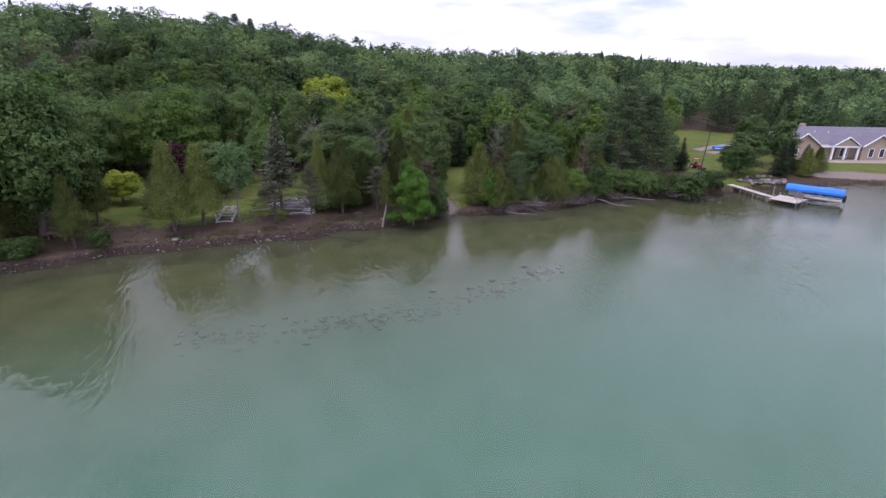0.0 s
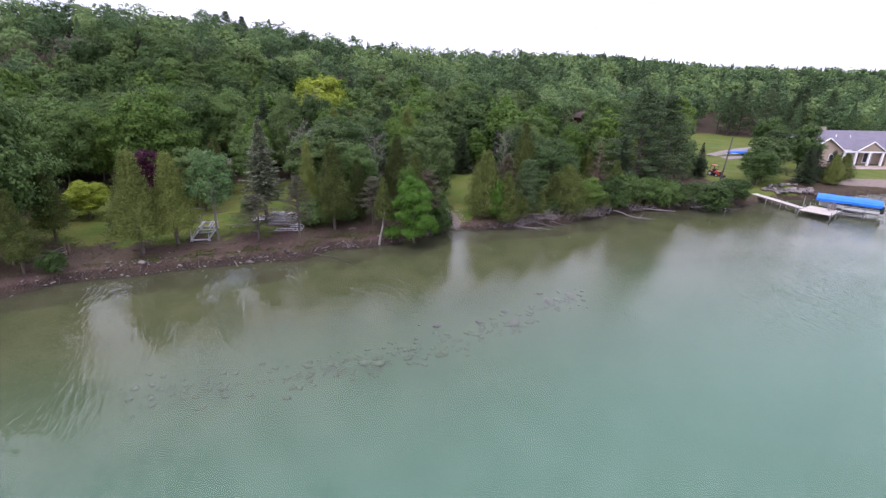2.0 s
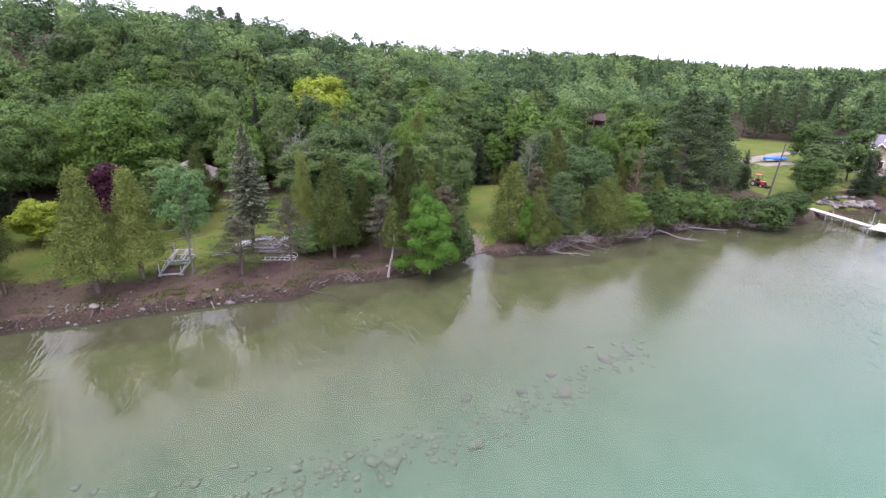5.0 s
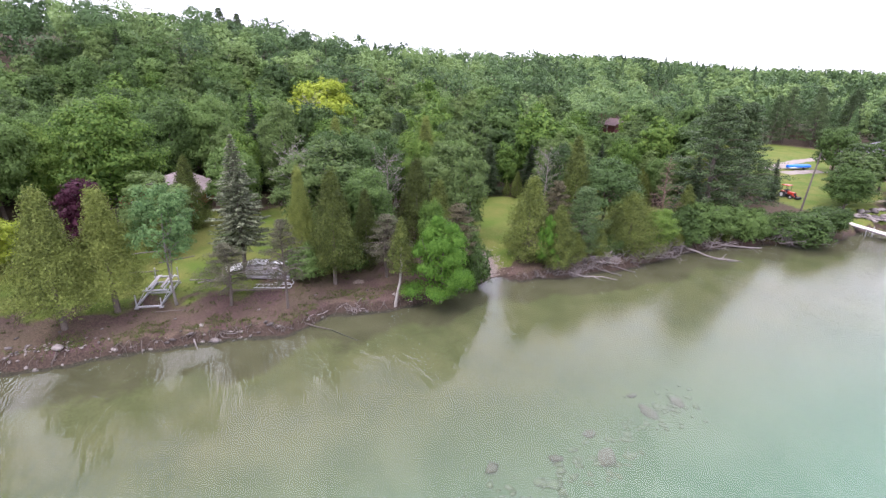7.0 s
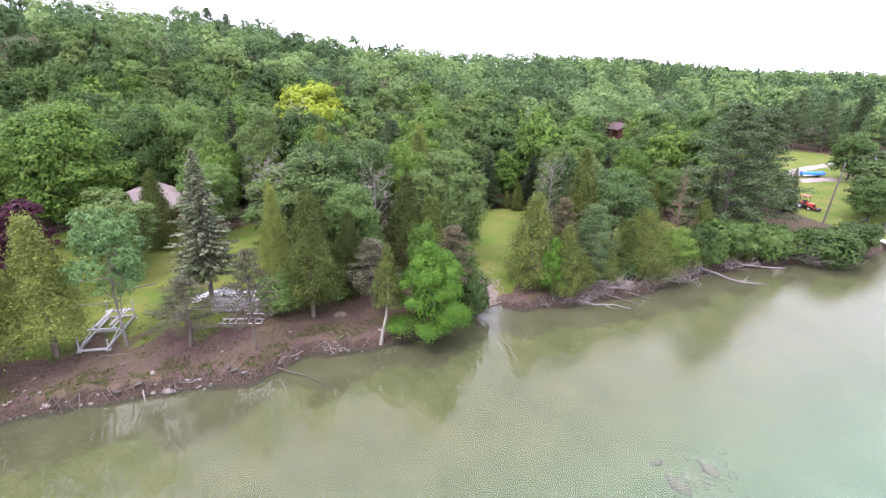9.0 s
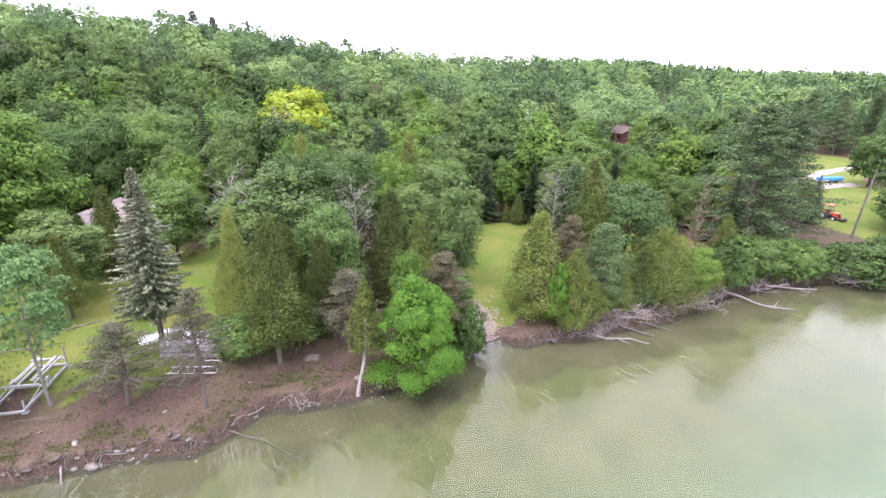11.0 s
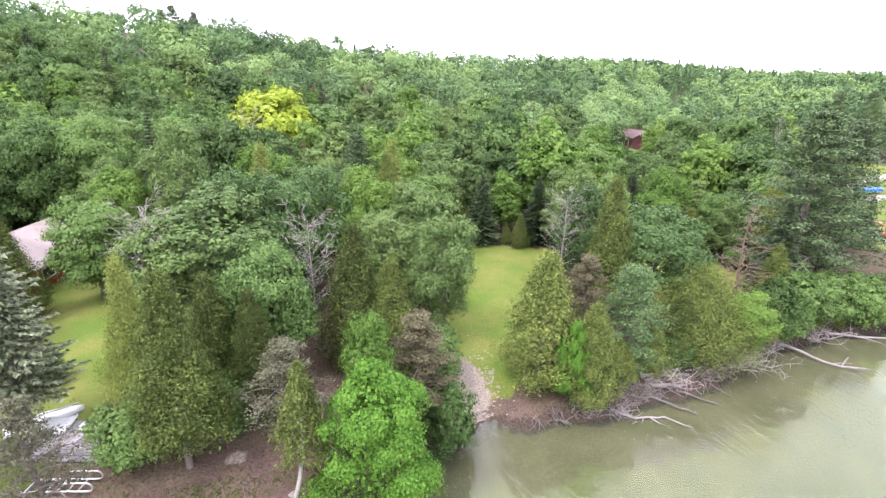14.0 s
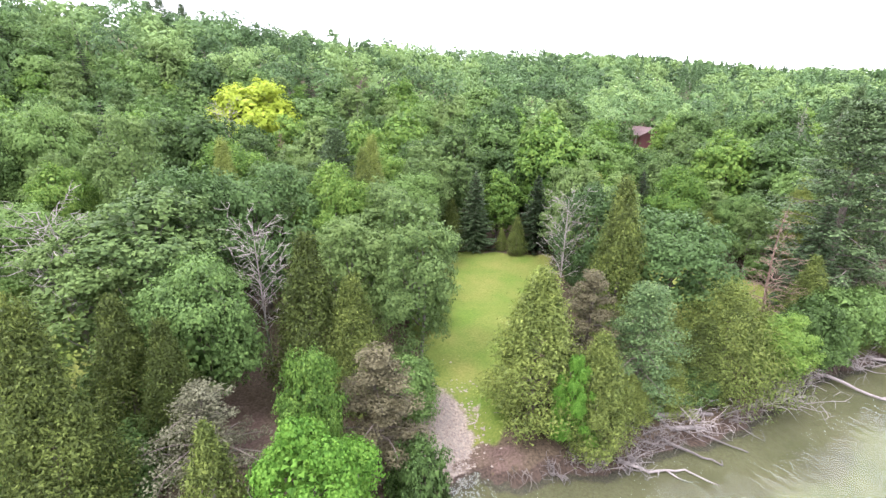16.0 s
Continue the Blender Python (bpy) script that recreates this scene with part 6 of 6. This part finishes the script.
def motor_boat():
    turn = math.degrees(math.atan2(-0.62, 0.785))
    e = thing("motor_boat", pose(55.1, 26.1, 0.26, 0, 0, turn), "white motor boat resting on a lift under a canopy", "boat")
    L = 6.4
    bm = bmesh.new()
    rings = []
    for i in range(13):
        u = i / 12
        w = 1.12 * (1 - max(0, (0.55 - u) / 0.55) ** 2.2 * 0.98)
        rise = 0.35 * max(0, (0.5 - u) / 0.5) ** 1.5
        x = -L / 2 + L * u
        rings.append([bm.verts.new(p) for p in ((x, -w, 0.85 + rise), (x, -w * 0.93, 0.35 + rise), (x, -w * 0.5, 0.10 + rise * 0.9), (x, 0, rise * 0.9), (x, w * 0.5, 0.10 + rise * 0.9), (x, w * 0.93, 0.35 + rise), (x, w, 0.85 + rise))])
    for a, b in zip(rings, rings[1:]):
        for i in range(6):
            bm.faces.new((a[i], b[i], b[i + 1], a[i + 1]))
    bm.faces.new(rings[-1])
    for i in range(5):
        bm.faces.new((rings[i][0], rings[i][6], rings[i + 1][6], rings[i + 1][0]))
    bmesh.ops.recalc_face_normals(bm, faces=bm.faces)
    part("hull", bm, M_HULL, e)
    part("cockpit_floor", box((3.6, 1.7, 0.05), pose(1.0, 0, 0.45)), M_GREYWOOD, e)
    for sy in (-1.1, 1.1):
        part("rub_rail", box((3.6, 0.05, 0.08), pose(1.4, sy, 0.74), 0.01), M_BLACK, e, "dark rub rail")
    for yy in (-0.5, 0.5):
        part("seat", box((0.5, 0.55, 0.5), pose(0.6, yy, 0.95), 0.06), M_TARP, e)
    part("windshield", poly([(-0.5, -0.85, 0.9), (-0.5, 0.85, 0.9), (-0.15, 0.75, 1.3), (-0.15, -0.75, 1.3)], (0.02, 0, 0)), M_GLASS, e)
    part("outboard", box((0.45, 0.4, 0.95), pose(3.4, 0, 0.7), 0.08), M_BLACK, e, "black outboard motor")


motor_boat()


# ---- tractor, pole, drive, trailer boat ----
def wheel(e, x, y, r, w):
    t = part("wheel", rod((x, y - w / 2, r), (x, y + w / 2, r), r, sides=22), M_BLACK, e)
    part("rim", rod((x, y - w / 2 - 0.02, r), (x, y + w / 2 + 0.02, r), r * 0.55, sides=16), M_TARP, t, "pale steel rim")
    bm = bmesh.new()
    for k in range(16):
        a = k * math.pi / 8
        add_box(bm, (0.06, w, 0.07), pose(x, y, r) @ pose(0, 0, 0, 0, math.degrees(a), 0) @ pose(0, 0, r))
    part("tread", bm, M_BLACK, t)


def tractor(x, y, turn):
    e = thing("tractor", pose(x, y, gz(x, y), 0, 0, turn) @ Matrix.Scale(0.74, 4), "small orange-red tractor parked on the grass", "tractor")
    part("hood", box((1.35, 0.72, 0.55), pose(0.75, 0, 1.0), 0.08), M_TRACTOR, e)
    part("grille", box((0.06, 0.6, 0.45), pose(1.46, 0, 0.95), 0.02), M_BLACK, e)
    part("chassis", box((2.5, 0.45, 0.35), pose(0.2, 0, 0.6), 0.04), M_BLACK, e)
    for sy in (-1, 1):
        part("fender", box((1.0, 0.38, 0.14), pose(-0.65, sy * 0.62, 1.28), 0.06), M_TRACTOR, e)
        wheel(e, -0.65, sy * 0.66, 0.62, 0.36)
        wheel(e, 1.05, sy * 0.58, 0.38, 0.24)
        for xx in (-0.95, 0.1):
            part("cab_post", box((0.06, 0.06, 1.3), pose(xx, sy * 0.52, 1.75)), M_BLACK, e)
        part("loader_arm", rod((0.2, sy * 0.5, 1.2), (2.0, sy * 0.5, 0.5), 0.06), M_TRACTOR, e)
    part("cab_roof", box((1.35, 1.25, 0.14), pose(-0.42, 0, 2.42), 0.05), M_TRACTOR, e)
    part("seat", box((0.45, 0.5, 0.5), pose(-0.6, 0, 1.3), 0.06), M_BLACK, e)
    part("steering_wheel", rod((-0.02, 0, 1.55), (0.02, 0, 1.6), 0.2, sides=14), M_BLACK, e)
    part("bucket", box((0.45, 1.35, 0.42), pose(2.2, 0, 0.4, 0, 15, 0), 0.04), M_BLACK, e)


tractor(46.3, 44.5, -70)


def pole():
    x, y = 43.0, 36.4
    e = thing("utility_pole", pose(x, y, gz(x, y), 1, 4, 0), "tall dark leaning wooden utility pole", "pole")
    part("shaft", rod((0, 0, -0.6), (0, 0, 7.4), 0.13, 0.08, 10), M_POLE, e)



pole()


def strip(name, pts, w, mat, label):
    """A drive draped over the ground."""
    p = np.array(pts, float)
    s = np.linspace(0, len(p) - 1, 12 * len(p))
    c = np.stack([np.interp(s, np.arange(len(p)), p[:, j]) for j in (0, 1)], 1)
    for _ in range(3):
        c[1:-1] = (c[:-2] + 2 * c[1:-1] + c[2:]) / 4
    t = np.gradient(c, axis=0)
    nn = np.stack([-t[:, 1], t[:, 0]], 1) / (np.linalg.norm(t, axis=1)[:, None] + 1e-9)
    rows = []
    for k in np.linspace(-0.5, 0.5, 7):
        q = c + nn * w * k
        rows.append(np.stack([q[:, 0], q[:, 1], ground_z(q[:, 0], q[:, 1]) + 0.10 - 0.08 * (abs(k) > 0.45)], 1))
    v = np.stack(rows, 1)
    a, b = v.shape[:2]
    i, j = np.meshgrid(np.arange(a - 1), np.arange(b - 1), indexing="ij")
    q = np.stack([i * b + j, i * b + j + 1, (i + 1) * b + j + 1, (i + 1) * b + j], -1).reshape(-1, 4)
    tagged(new(name, set_mesh(name, v.reshape(-1, 3), q.ravel(), np.arange(len(q)) * 4, mat, True)), label, "road", kind="structure")


strip("road_1", [(56, 66), (63, 73), (71, 79.5), (80, 85), (100, 92)], 2.6, M_GRAVEL, "pale gravel drive through the grass")
strip("road_2", [(57, 63), (62, 65.0), (66, 66)], 2.8, M_GRAVEL, "pale gravel parking place")


def covered_boat(x, y, turn):
    e = thing("covered_trailer_boat", pose(x, y, gz(x, y), 0, 0, turn) @ Matrix.Diagonal((0.9, 0.8, 0.62, 1)), "boat on a trailer under a blue cover", "boat")
    bm = bmesh.new()
    rings = []
    for i in range(9):
        u = i / 8
        w = 0.95 * (0.25 + 0.75 * math.sin(math.pi * min(0.5, 0.06 + u * 0.55)))
        rings.append([bm.verts.new((-2.6 + 5.2 * u, w * math.cos(a), 0.75 + 0.75 * math.sin(a))) for a in np.linspace(0, math.pi, 8)])
    for a, b in zip(rings, rings[1:]):
        for i in range(7):
            bm.faces.new((a[i], a[i + 1], b[i + 1], b[i]))
    bm.faces.new(rings[0])
    bm.faces.new(rings[-1][::-1])
    bmesh.ops.recalc_face_normals(bm, faces=bm.faces)
    part("cover", bm, M_CANVAS, e, "blue canvas cover")
    part("hull", box((4.8, 1.5, 0.35), pose(0.1, 0, 0.62), 0.08), M_HULL, e)
    part("trailer_frame", box((5.6, 0.9, 0.10), pose(-0.3, 0, 0.38)), M_ALU, e)
    for sy in (-0.9, 0.9):
        part("wheel", rod((0.8, sy - 0.1, 0.32), (0.8, sy + 0.1, 0.32), 0.32, sides=16), M_BLACK, e)


covered_boat(62.5, 67.8, 15)
